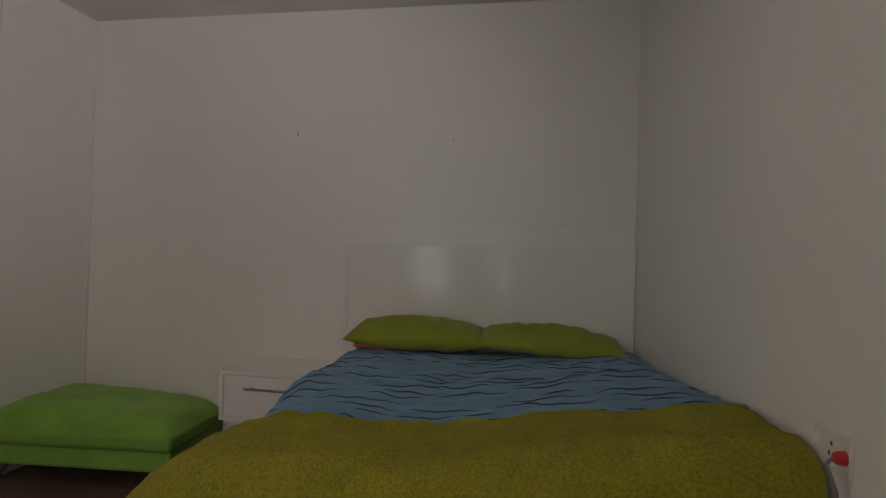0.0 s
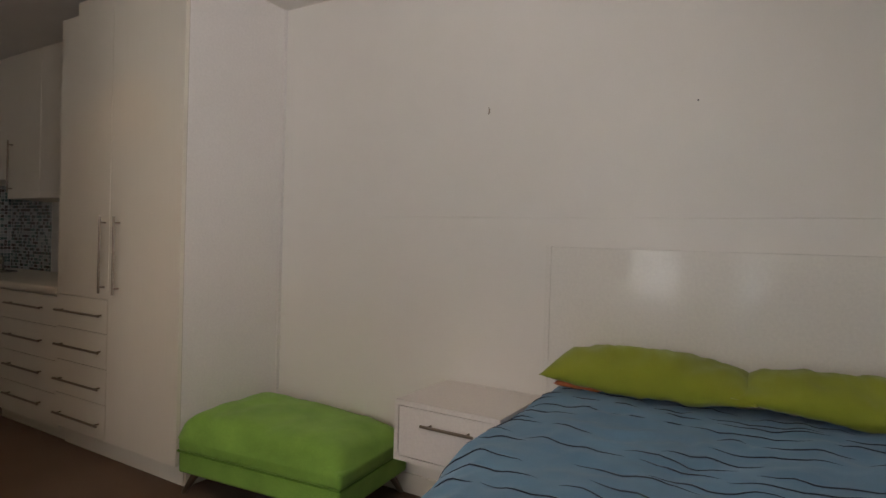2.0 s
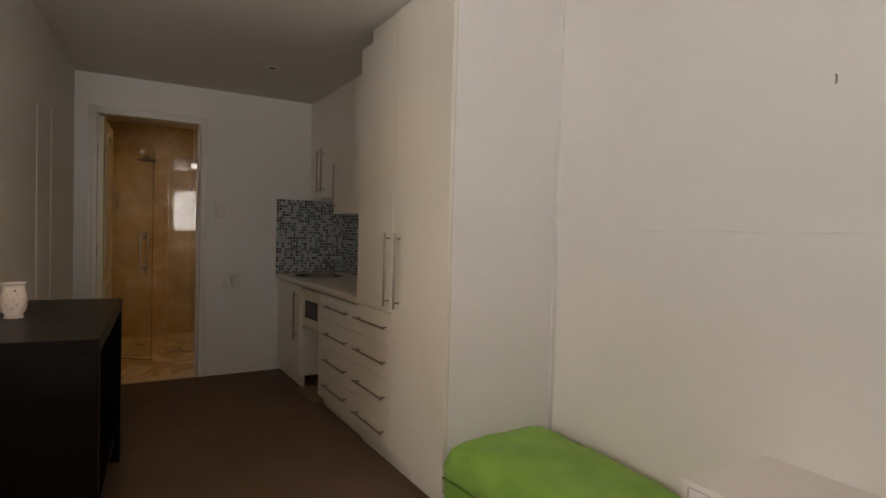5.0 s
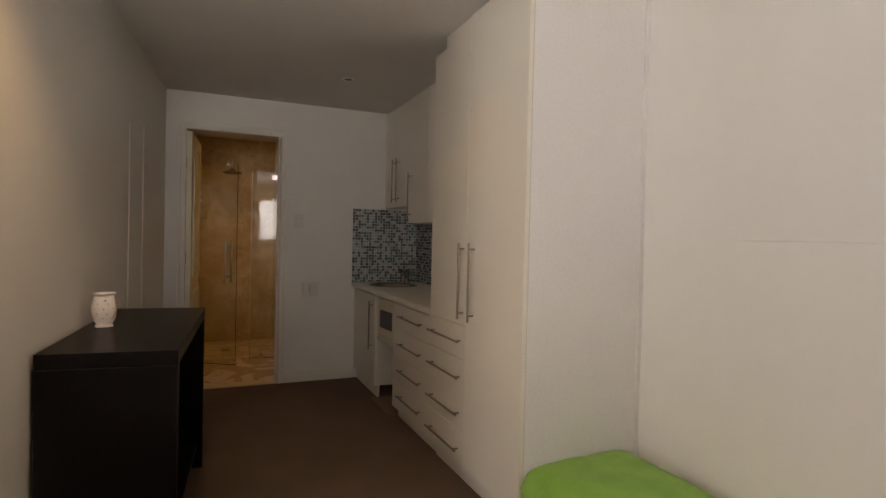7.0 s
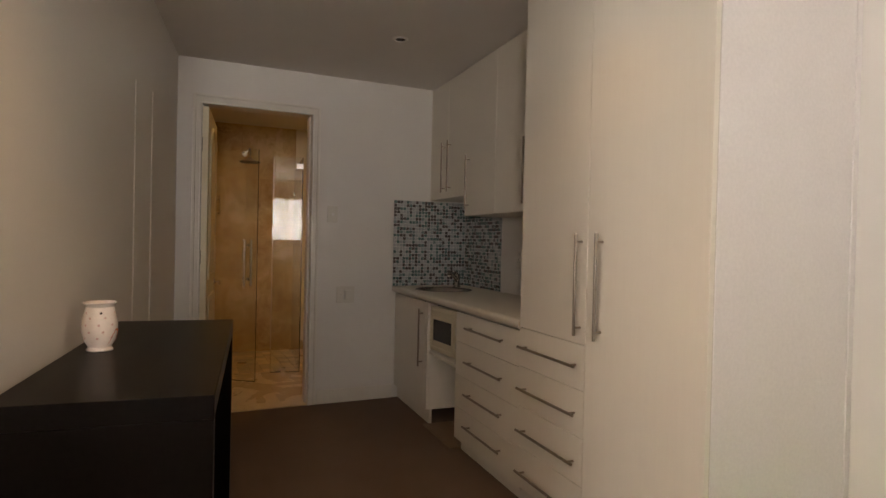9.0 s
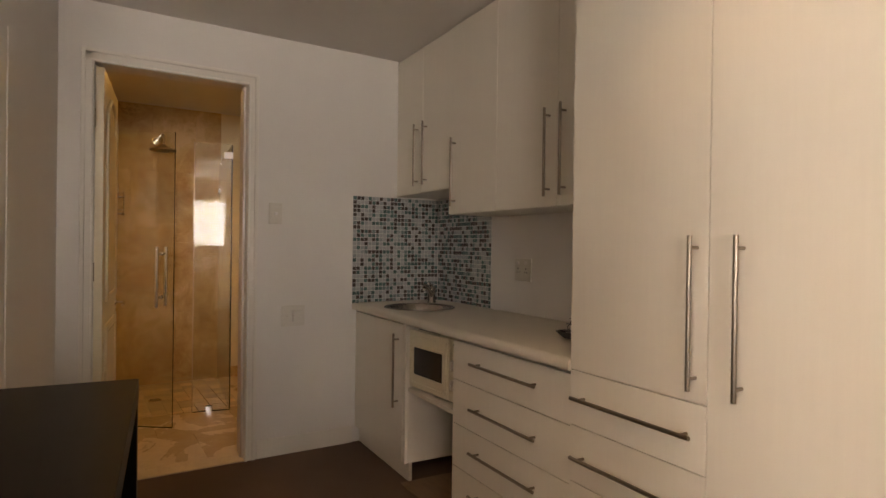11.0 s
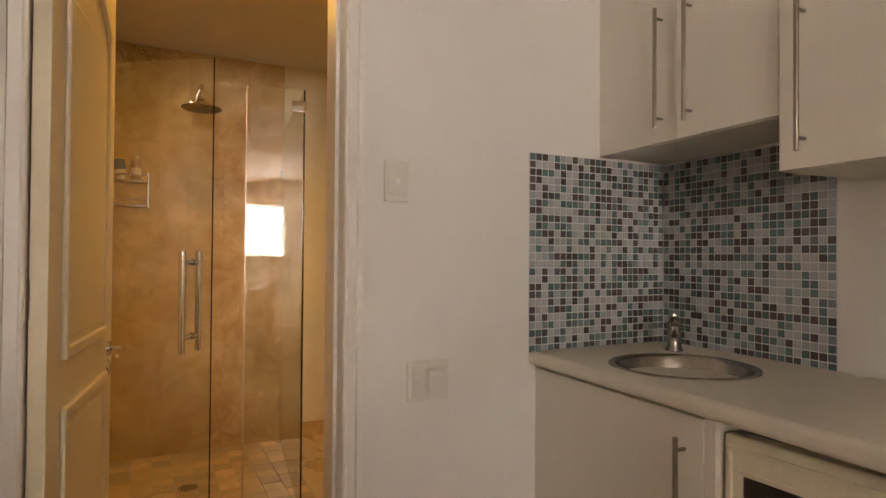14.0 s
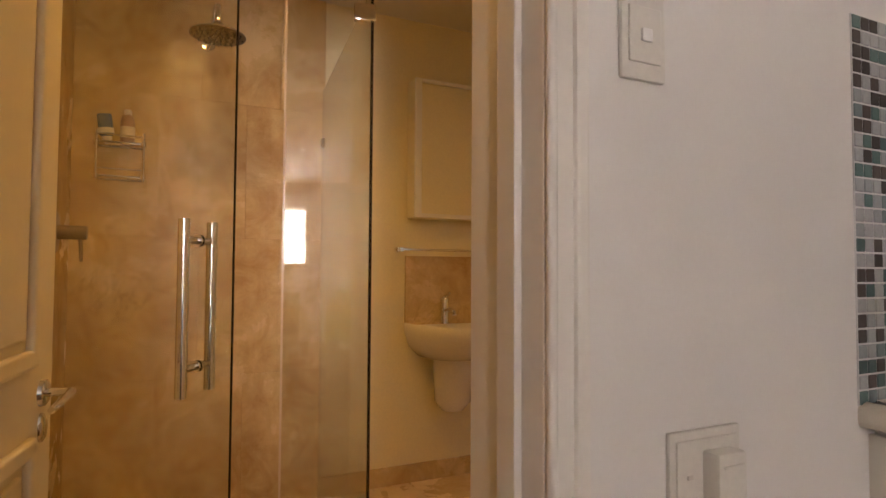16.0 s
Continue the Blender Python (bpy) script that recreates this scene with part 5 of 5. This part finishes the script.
def shower():
    h = 1.905
    s = thing("shower_door", (-1.11, -1.88, 0.01), "frameless clear glass shower door standing ajar", "shower door", "", "", SKEW)
    a, c = Vector((-1.125, -1.955, 0)), Vector((-0.795, -1.50, 0))
    d = (c - a)
    w = d.length
    turn = SKEW @ Matrix.Translation(a) @ Matrix.Rotation(math.atan2(d.y, d.x), 4, "Z")
    g = part("pane", box(0, w, -0.004, 0.004, 0.012, h, 0), M["glass"], s, m=turn, smooth=False)
    g.visible_shadow = False
    part("polished_edge", box(w + 0.0005, w + 0.0025, -0.0016, 0.0016, 0.012, h, 0), M["glassedge"], s, "polished glass edge coloured dark as if by refraction", m=turn)
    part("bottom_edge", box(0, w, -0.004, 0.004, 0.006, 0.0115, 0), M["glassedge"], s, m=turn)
    u = w - 0.085
    for side in (-1, 1):
        b = tube([(u, side * 0.055, 0.785), (u, side * 0.055, 1.170)], 0.0125, 16)
        for z in (0.845, 1.125):
            tube([(u, side * 0.0045, z), (u, side * 0.055, z)], 0.009, 12, b)
            tube([(u, side * 0.0045, z), (u, side * 0.010, z)], 0.014, 14, b)
        part("tubular_handle", b, M["chrome"], s, "polished chrome tubular pull handle", m=turn)
    for z in (0.25, 1.65):
        part("hinge", box(0.0, 0.055, -0.012, 0.012, z - 0.045, z + 0.045, 0.003), M["chrome"], s, m=turn)
    p = thing("shower_screen", (-1.09, -1.22, 0.01), "fixed clear glass shower screen with a return panel", "shower screen", "", "", SKEW)
    a, c = Vector((-1.113, -1.330, 0)), Vector((-1.0650, -1.090, 0))
    d = c - a
    w = d.length
    turn = SKEW @ Matrix.Translation(a) @ Matrix.Rotation(math.atan2(d.y, d.x), 4, "Z")
    g = part("front_pane", box(0, w, -0.004, 0.004, 0.008, h, 0), M["glass"], p, m=turn, smooth=False)
    g.visible_shadow = False
    # highlight on the open edge, painted as a pale strip
    part("front_edge", box(-0.007, -0.0005, -0.004, 0.004, 0.008, h, 0), M["edgehighlight"], p, "polished glass edge with a highlight put into its colour", m=turn)
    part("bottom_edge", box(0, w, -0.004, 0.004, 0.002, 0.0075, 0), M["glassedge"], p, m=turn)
    part("corner_edge", box(w + 0.0005, w + 0.003, -0.0026, 0.0026, 0.004, h, 0), M["glassedge"], p, "polished glass edge coloured dark as if by refraction", m=turn)
    part("floor_clip", box(w * 0.34, w * 0.34 + 0.045, -0.013, 0.013, 0.0, 0.045, 0.003), M["chrome"], p, "square chrome glass clip", m=turn)
    part("corner_clip", box(w - 0.055, w + 0.008, -0.014, 0.014, h - 0.105, h - 0.055, 0.003), M["chrome"], p, "square chrome glass clip", m=turn)
    a2, c2 = Vector((-1.072, -1.088, 0)), Vector((BX0 + 0.012, -0.965, 0))
    d = c2 - a2
    w2 = d.length
    turn = SKEW @ Matrix.Translation(a2) @ Matrix.Rotation(math.atan2(d.y, d.x), 4, "Z")
    g = part("return_pane", box(0.008, w2, -0.004, 0.004, 0.008, h, 0), M["glass"], p, m=turn, smooth=False)
    g.visible_shadow = False
    part("wall_clip", box(w2 - 0.04, w2 + 0.004, -0.013, 0.013, h - 0.27, h - 0.225, 0.003), M["chrome"], p, m=turn)
    r = thing("rain_shower", (-1.62, -1.475, 2.0), "chrome rain shower head on a bent wall arm", "shower head", "", "", SKEW)
    x, y, z = -1.66, -1.475, 1.905
    part("head", lathe([(0, 0.052), (0.016, 0.050), (0.022, 0.040), (0.040, 0.026), (0.088, 0.010), (0.096, 0.004), (0.096, 0.0), (0.088, -0.004), (0, -0.004)], (x, y, z), 40), M["dullchrome"], r, m=SKEW)
    b = None
    for k in range(60):
        q = 0.088 * math.sqrt((k + 0.5) / 60)
        an = k * 2.39996
        b = lathe([(0.0032, 0), (0.0026, -0.005), (0, -0.005)], (x + q * math.cos(an), y + q * math.sin(an), z - 0.004), 6, b)
    part("nozzles", b, M["black"], r, m=SKEW)
    part("arm", tube([(x, y, z + 0.05), (x, y, z + 0.085), (x - 0.015, y, z + 0.115), (x - 0.06, y, z + 0.135), (BX0 + 0.02, y, z + 0.14)], 0.011, 14), M["chrome"], r, m=SKEW)
    fl = lathe([(0, 0.012), (0.028, 0.010), (0.030, 0.0)], (0, 0, 0), 20)
    bmesh.ops.transform(fl, matrix=Matrix.Translation((BX0 + 0.016, y, z + 0.14)) @ Matrix.Rotation(radians(90), 4, "Y"), verts=fl.verts)
    part("wall_flange", fl, M["chrome"], r, m=SKEW)
    v = thing("shower_valve", (-1.78, BY0 + 0.02, 1.14), "chrome single-lever shower valve on the marble wall", "shower valve", "", "", SKEW)
    q = lathe([(0, 0.010), (0.068, 0.008), (0.074, 0.0)], (0, 0, 0), 32)
    bmesh.ops.transform(q, matrix=Matrix.Translation((-1.78, BY0 + 0.020, 1.185)) @ Matrix.Rotation(radians(-90), 4, "X"), verts=q.verts)
    part("face_plate", q, M["dullchrome"], v, m=SKEW)
    b = tube([(-1.78, BY0 + 0.028, 1.185), (-1.78, BY0 + 0.115, 1.185)], 0.024, 18)
    part("cartridge", b, M["dullchrome"], v, m=SKEW)
    part("lever", tube([(-1.78, BY0 + 0.095, 1.175), (-1.78, BY0 + 0.10, 1.085)], [0.007, 0.005], 10), M["dullchrome"], v, m=SKEW)
    k = thing("shower_caddy", (BX0 + 0.06, -1.80, 1.42), "two-tier chrome wire corner rack in the shower", "shower rack", "", "", SKEW)
    xx, y0, y1 = BX0 + 0.022, -1.880, -1.715
    for z in (1.425, 1.560):
        b = tube([(xx, y0, z), (xx + 0.10, y0, z), (xx + 0.10, y1, z), (xx, y1, z), (xx, y0, z)], 0.005, 8)
        for j in range(1, 7):
            yy = y0 + (y1 - y0) * j / 7
            tube([(xx, yy, z - 0.004), (xx + 0.10, yy, z - 0.004)], 0.002, 6, b)
        tube([(xx + 0.10, y0, z + 0.03), (xx + 0.10, y1, z + 0.03)], 0.003, 6, b)
        part("wire_tray", b, M["chrome"], k, m=SKEW)
    for yy in (y0, y1):
        part("upright", tube([(xx + 0.10, yy, 1.41), (xx + 0.10, yy, 1.605)], 0.005, 8), M["chrome"], k, m=SKEW)
        for z in (1.425, 1.560):
            part("knob", lathe([(0, -0.012), (0.010, -0.009), (0.012, 0), (0.010, 0.009), (0, 0.012)], (xx + 0.10, yy, z), 12), M["chrome"], k, m=SKEW)
    zb = 1.564
    bt = thing("squeeze_tube", (xx + 0.05, -1.845, zb), "blue and white squeeze tube standing on its cap", "tube", "", "", SKEW)
    lean = SKEW @ Matrix.Translation((xx + 0.05, -1.845, zb)) @ Matrix.Rotation(radians(7), 4, "X") @ Matrix.Translation((-xx - 0.05, 1.845, -zb))
    c = (xx + 0.05, -1.845, zb)
    part("cap", lathe([(0, 0), (0.017, 0), (0.018, 0.004), (0.017, 0.026), (0, 0.026)], c, 20), M["bottlewhite"], bt, m=lean)
    b = lathe([(0, 0.0265), (0.019, 0.0265), (0.026, 0.036), (0.027, 0.075), (0.026, 0.112), (0.022, 0.118), (0, 0.118)], c, 24)
    for v in b.verts:
        k2 = max(0.0, (v.co.z - zb - 0.03) / 0.09)
        v.co.x = c[0] + (v.co.x - c[0]) * (1 - 0.85 * k2)
    part("body", b, M["bottleblue"], bt, m=lean)
    part("printed_band", lathe([(0.0278, 0.036), (0.0284, 0.058)], c, 24), M["bottlewhite"], bt, "white printed band", m=lean)
    bt = thing("shampoo_bottle", (xx + 0.05, -1.775, zb), "translucent pale pink shampoo bottle", "bottle", "", "", SKEW)
    c = (xx + 0.05, -1.775, zb)
    part("bottle", lathe([(0, 0), (0.023, 0), (0.026, 0.006), (0.026, 0.088), (0.021, 0.112), (0.012, 0.120), (0, 0.120)], c, 24), M["bottlepink"], bt, m=SKEW)
    part("cap", lathe([(0.0135, 0.1205), (0.0135, 0.138), (0.011, 0.141), (0, 0.141)], c, 16), M["bottlewhite"], bt, m=SKEW)
    part("label", lathe([(0.0266, 0.025), (0.0266, 0.070)], c, 24), M["bottlewhite"], bt, "white printed label", m=SKEW)
    g = thing("floor_drain", (-1.57, -1.522, 0.008), "small chrome slotted shower drain", "drain", "", "", SKEW)
    b = lathe([(0.048, 0.0), (0.048, 0.003), (0.040, 0.004), (0, 0.004)], (-1.57, -1.522, 0.008), 24)
    part("grate", b, M["chrome"], g, m=SKEW)
    for j in range(-2, 3):
        part("slot", box(-1.57 - 0.028, -1.57 + 0.028, -1.522 + j * 0.014 - 0.003, -1.522 + j * 0.014 + 0.003, 0.0122, 0.0132, 0), M["darkhole"], g, m=SKEW)


shower()


def basin():
    x0 = BX0
    s = thing("washbasin", (x0 + 0.2, -0.33, 0.55), "white porcelain wall-hung washbasin with a shroud", "washbasin", "", "", SKEW)
    cy, zt = -0.31, 0.80
    b = bmesh.new()
    n = 28
    # D-shaped rings: back edge at the wall, a round front
    def ring(wd, dp, z, back=0.001):
        return [b.verts.new((x0 + back + dp * abs(math.sin(math.pi * k / n)) ** 0.75, cy - wd / 2 * math.cos(math.pi * k / n), z)) for k in range(n + 1)]
    rings = [ring(0.16, 0.14, zt - 0.19), ring(0.30, 0.26, zt - 0.17), ring(0.40, 0.36, zt - 0.12), ring(0.448, 0.41, zt - 0.05), ring(0.455, 0.42, zt - 0.008), ring(0.447, 0.414, zt), ring(0.415, 0.385, zt - 0.004, 0.010), ring(0.38, 0.34, zt - 0.05, 0.03), ring(0.26, 0.25, zt - 0.11, 0.06), ring(0.10, 0.16, zt - 0.125, 0.10)]
    for a, c in zip(rings, rings[1:]):
        for k in range(n):
            b.faces.new((a[k], a[k + 1], c[k + 1], c[k]))
        b.faces.new((a[n], a[0], c[0], c[n]))
    b.faces.new(rings[0])
    b.faces.new(rings[-1])
    bmesh.ops.recalc_face_normals(b, faces=b.faces)
    part("bowl", b, M["porcelain"], s, m=SKEW, angle=55)
    part("shroud", lathe([(0.0, 0.0), (0.05, 0.005), (0.085, 0.05), (0.095, 0.25), (0.10, 0.27), (0, 0.27)], (x0 + 0.10, cy, 0.36), 28, scale=(1.0, 1.1)), M["porcelain"], s, m=SKEW)
    part("overflow", lathe([(0, 0.002), (0.010, 0.002), (0.012, 0)], (x0 + 0.065, cy, zt - 0.045), 14), M["darkhole"], s, m=SKEW)
    t = thing("basin_tap", (x0 + 0.07, cy - 0.03, zt), "chrome single-lever basin tap", "tap", "", "", SKEW)
    c = (x0 + 0.06, cy - 0.03, zt - 0.006)
    part("body", lathe([(0.024, 0), (0.022, 0.01), (0.021, 0.10), (0.022, 0.125), (0.015, 0.135), (0, 0.136)], c, 22), M["chrome"], t, m=SKEW)
    part("spout", tube([(c[0], c[1], c[2] + 0.06), (c[0] + 0.06, c[1], c[2] + 0.075), (c[0] + 0.11, c[1], c[2] + 0.065), (c[0] + 0.115, c[1], c[2] + 0.05)], 0.011, 12), M["chrome"], t, m=SKEW)
    part("lever", tube([(c[0], c[1], c[2] + 0.13), (c[0] + 0.06, c[1], c[2] + 0.155)], [0.008, 0.006], 10), M["chrome"], t, m=SKEW)
    p = thing("splashback", (x0, cy, 0.80), "beige marble splashback panel behind the basin", "splashback", "", "", SKEW)
    part("slab", box(x0, x0 + 0.014, -0.535, -0.06, 0.785, 1.135, 0.002), M["marble"], p, m=SKEW)
    r = thing("towel_rail", (x0 + 0.05, cy, 1.165), "thin chrome towel rail above the basin", "towel rail", "", "", SKEW)
    part("bar", tube([(x0 + 0.06, -0.595, 1.165), (x0 + 0.06, -0.02, 1.165)], 0.006, 12), M["chrome"], r, m=SKEW)
    for y in (-0.575, -0.04):
        part("post", tube([(x0, y, 1.165), (x0 + 0.062, y, 1.165)], [0.016, 0.010], 14), M["chrome"], r, m=SKEW)
        part("end_knob", lathe([(0, -0.014), (0.012, -0.010), (0.014, 0), (0.012, 0.010), (0, 0.014)], (x0 + 0.06, y - 0.02 if y < -0.3 else y + 0.02, 1.165), 14), M["chrome"], r, m=SKEW)
    k = thing("bathroom_cabinet", (x0 + 0.06, -0.2, 1.33), "bathroom mirror cabinet with a framed door, its reflection coloured cream", "wall cabinet", "", "", SKEW)
    part("cabinet_body", box(x0, x0 + 0.09, -0.525, 0.12, 1.325, 2.02, 0.003), M["bathpaint"], k, m=SKEW)
    f = box(x0 + 0.0905, x0 + 0.108, -0.525, -0.49, 1.325, 2.02, 0.003)
    box(x0 + 0.0905, x0 + 0.108, 0.085, 0.12, 1.325, 2.02, 0.003, bm=f)
    box(x0 + 0.0905, x0 + 0.1075, -0.49, 0.085, 1.325, 1.345, 0.003, bm=f)
    box(x0 + 0.0905, x0 + 0.1075, -0.49, 0.085, 2.0, 2.02, 0.003, bm=f)
    part("door_frame", f, M["trim"], k, m=SKEW)
    # flat cream panel for the mirror: the reflected room is put into its colour
    part("door_panel", box(x0 + 0.091, x0 + 0.097, -0.49, 0.085, 1.345, 2.0, 0), M["bathpaint"], k, m=SKEW, smooth=False)


basin()
# marble skirting
for q in ((BX0, BX0 + 0.012, -0.955, BY1, 0.0, 0.092), (BX1 - 0.012, BX1, -1.17, BY1, 0.0, 0.092), (BX0, BX1, BY1 - 0.012, BY1, 0.0, 0.092)):
    tagged(part("baseboard", box(*q, 0.002), M["marble"], m=SKEW), "low beige marble skirting in the bathroom", "skirting", "", "structure")

# ---- pieces last ----


def mosaic(name, label, cols, rows, pitch, place, first, m, axis):
    """A panel of small glass tiles on a grout bed; place(u, z) gives a tile's centre."""
    g = thing(name, place(cols * pitch / 2, 0), label, "mosaic", "", "", m)
    W, H = cols * pitch, rows * pitch
    o = place(0, 0)
    if axis == "y":
        b = box(0.0, 0.0025, o[1], o[1] + W, o[2], o[2] + H, 0)
    else:
        b = box(o[0], o[0] + W, -0.0025, 0.0, o[2], o[2] + H, 0)
    part("grout_bed", b, M["grout"], g, m=m, smooth=False)
    r = pitch * 0.434
    t = bmesh.new()
    if axis == "y":
        box(0.0, 0.0045, -r, r, -r, r, 0.0009, 1, bm=t)
    else:
        box(-r, r, -0.0045, 0.0, -r, r, 0.0009, 1, bm=t)
    if m is not IDENT:
        bmesh.ops.transform(t, matrix=m.to_3x3().to_4x4(), verts=t.verts)
    me = bpy.data.meshes.new("mosaic_tile")
    t.to_mesh(me)
    me.materials.append(M["tile"])
    verts, faces = [], []
    tv = [v.co.copy() for v in t.verts]
    tf = [[v.index for v in f.verts] for f in t.faces]
    t.free()
    base = ORIGIN[g.name]
    for i in range(cols):
        for j in range(rows):
            c = place((i + 0.5) * pitch, (j + 0.5) * pitch)
            c = (m @ Vector(c)) - base
            if first(i, j):
                ob = new("mosaic_tile", me)
                ob.parent = g
                ob.location = c
            else:
                k = len(verts)
                verts += [v + c for v in tv]
                faces += [[q + k for q in f] for f in tf]
    if verts:
        me2 = bpy.data.meshes.new("mosaic_rest")
        me2.from_pydata(verts, [], faces)
        me2.materials.append(M["tilerest"])
        ob = new("mosaic_rest", me2)
        ob.parent = g
        tagged(ob, "the rest of the small glass tiles", kind="stuff")


PITCH = 0.0252
mosaic("mosaic_splashback", "blue-grey, teal and brown glass mosaic beside the sink", 24, 26, PITCH, lambda u, z: (0.0, -0.6095 + u, 0.842 + z), lambda i, j: i < 12 and j < 25, SKEW, "y")
mosaic("mosaic_splashback", "blue-grey, teal and brown glass mosaic behind the sink", 25, 26, PITCH, lambda u, z: (0.0055 + u, 0.0, 0.842 + z), lambda i, j: i >= 13 and j < 25, IDENT, "x")


def slabs(parent_name, label, cells, thick, material, piece, axis, kind, category):
    """Stone pieces, each a box of its own with a thin recessed joint."""
    g = thing(parent_name, SKEW.inverted() @ (SKEW @ Vector(cells[0][:3])), label, category, "", kind, SKEW)
    for x0, y0, z0, x1, y1, z1 in cells:
        part(piece, box(x0, x1, y0, y1, z0, z1, 0.0004, 1), material, g, m=SKEW, smooth=False)
    return g


J = 0.0003
cells = []
zs = (0.0, 0.60, 1.20, 1.80, CEIL - 0.013)
for z0, z1 in zip(zs, zs[1:]):
    ys = (BY0 + 0.016, -1.66, -1.31, -0.955) if round(z0 * 10) % 12 == 0 else (BY0 + 0.016, -1.50, -1.16, -0.955)
    for y0, y1 in zip(ys, ys[1:]):
        cells.append((BX0, y0 + J, z0 + J, BX0 + 0.016, y1 - J, z1 - J))
slabs("marble_cladding", "cream and brown polished marble slabs lining the shower", cells, 0.016, M["marble"], "marble_slab", "x", "structure", "marble cladding")
cells = []
for z0, z1 in zip(zs, zs[1:]):
    for x0, x1 in ((BX0, -1.80), (-1.80, -1.40), (-1.40, -1.02)):
        cells.append((x0 + J, BY0, z0 + J, x1 - J, BY0 + 0.016, z1 - J))
slabs("marble_cladding", "cream and brown polished marble slabs lining the shower", cells, 0.016, M["marble"], "marble_slab", "y", "structure", "marble cladding")
# floors: small tumbled pieces in the shower, large polished slabs outside
part("screed", box(BX0, BX1, BY0, BY1, -0.03, -0.002, 0), M["grout"], thing("floor_screed", (-1.1, -0.8, -0.03), "pale grout under the bathroom stone floor", "floor", "", "structure", SKEW), m=SKEW, smooth=False)
cells = []
rnd = random.Random(2)
x = BX0 + 0.017
while x < -1.14:
    y = BY0 + 0.017
    while y < -1.00:
        d = 0.098
        cells.append((x + 0.002, y + 0.002, -0.002, min(x + d, -1.13) - 0.002, min(y + d, -0.99) - 0.002, 0.006 + rnd.uniform(-0.0012, 0.0012)))
        y += d
    x += 0.098
slabs("shower_floor", "small tumbled beige marble tiles on the shower floor", cells, 0.01, M["tumbled"], "floor_tile", "z", "structure", "tiled floor")
cells = []
for i, (x0, x1) in enumerate(((-1.125, -0.62), (-0.62, -0.122))):
    for y0, y1 in ((BY0, -1.60), (-1.60, -1.10), (-1.10, -0.60), (-0.60, -0.10), (-0.10, BY1)):
        o = 0.2 * i
        cells.append((x0 + J, max(BY0, y0 + o) + J, -0.002, x1 - J, min(BY1, y1 + o) - J, 0.003))
cells.append((-0.622 + J, BY0, -0.002, -0.122 - J, BY0 + 0.2 - J, 0.003))
for y0, y1 in ((-0.985, -0.5), (-0.5, 0.0), (0.0, BY1)):
    cells.append((BX0, y0 + J, -0.002, -1.127, y1 - J, 0.003))
slabs("bathroom_floor", "large polished cream marble floor slabs", cells, 0.01, M["floorstone"], "floor_slab", "z", "structure", "marble floor")
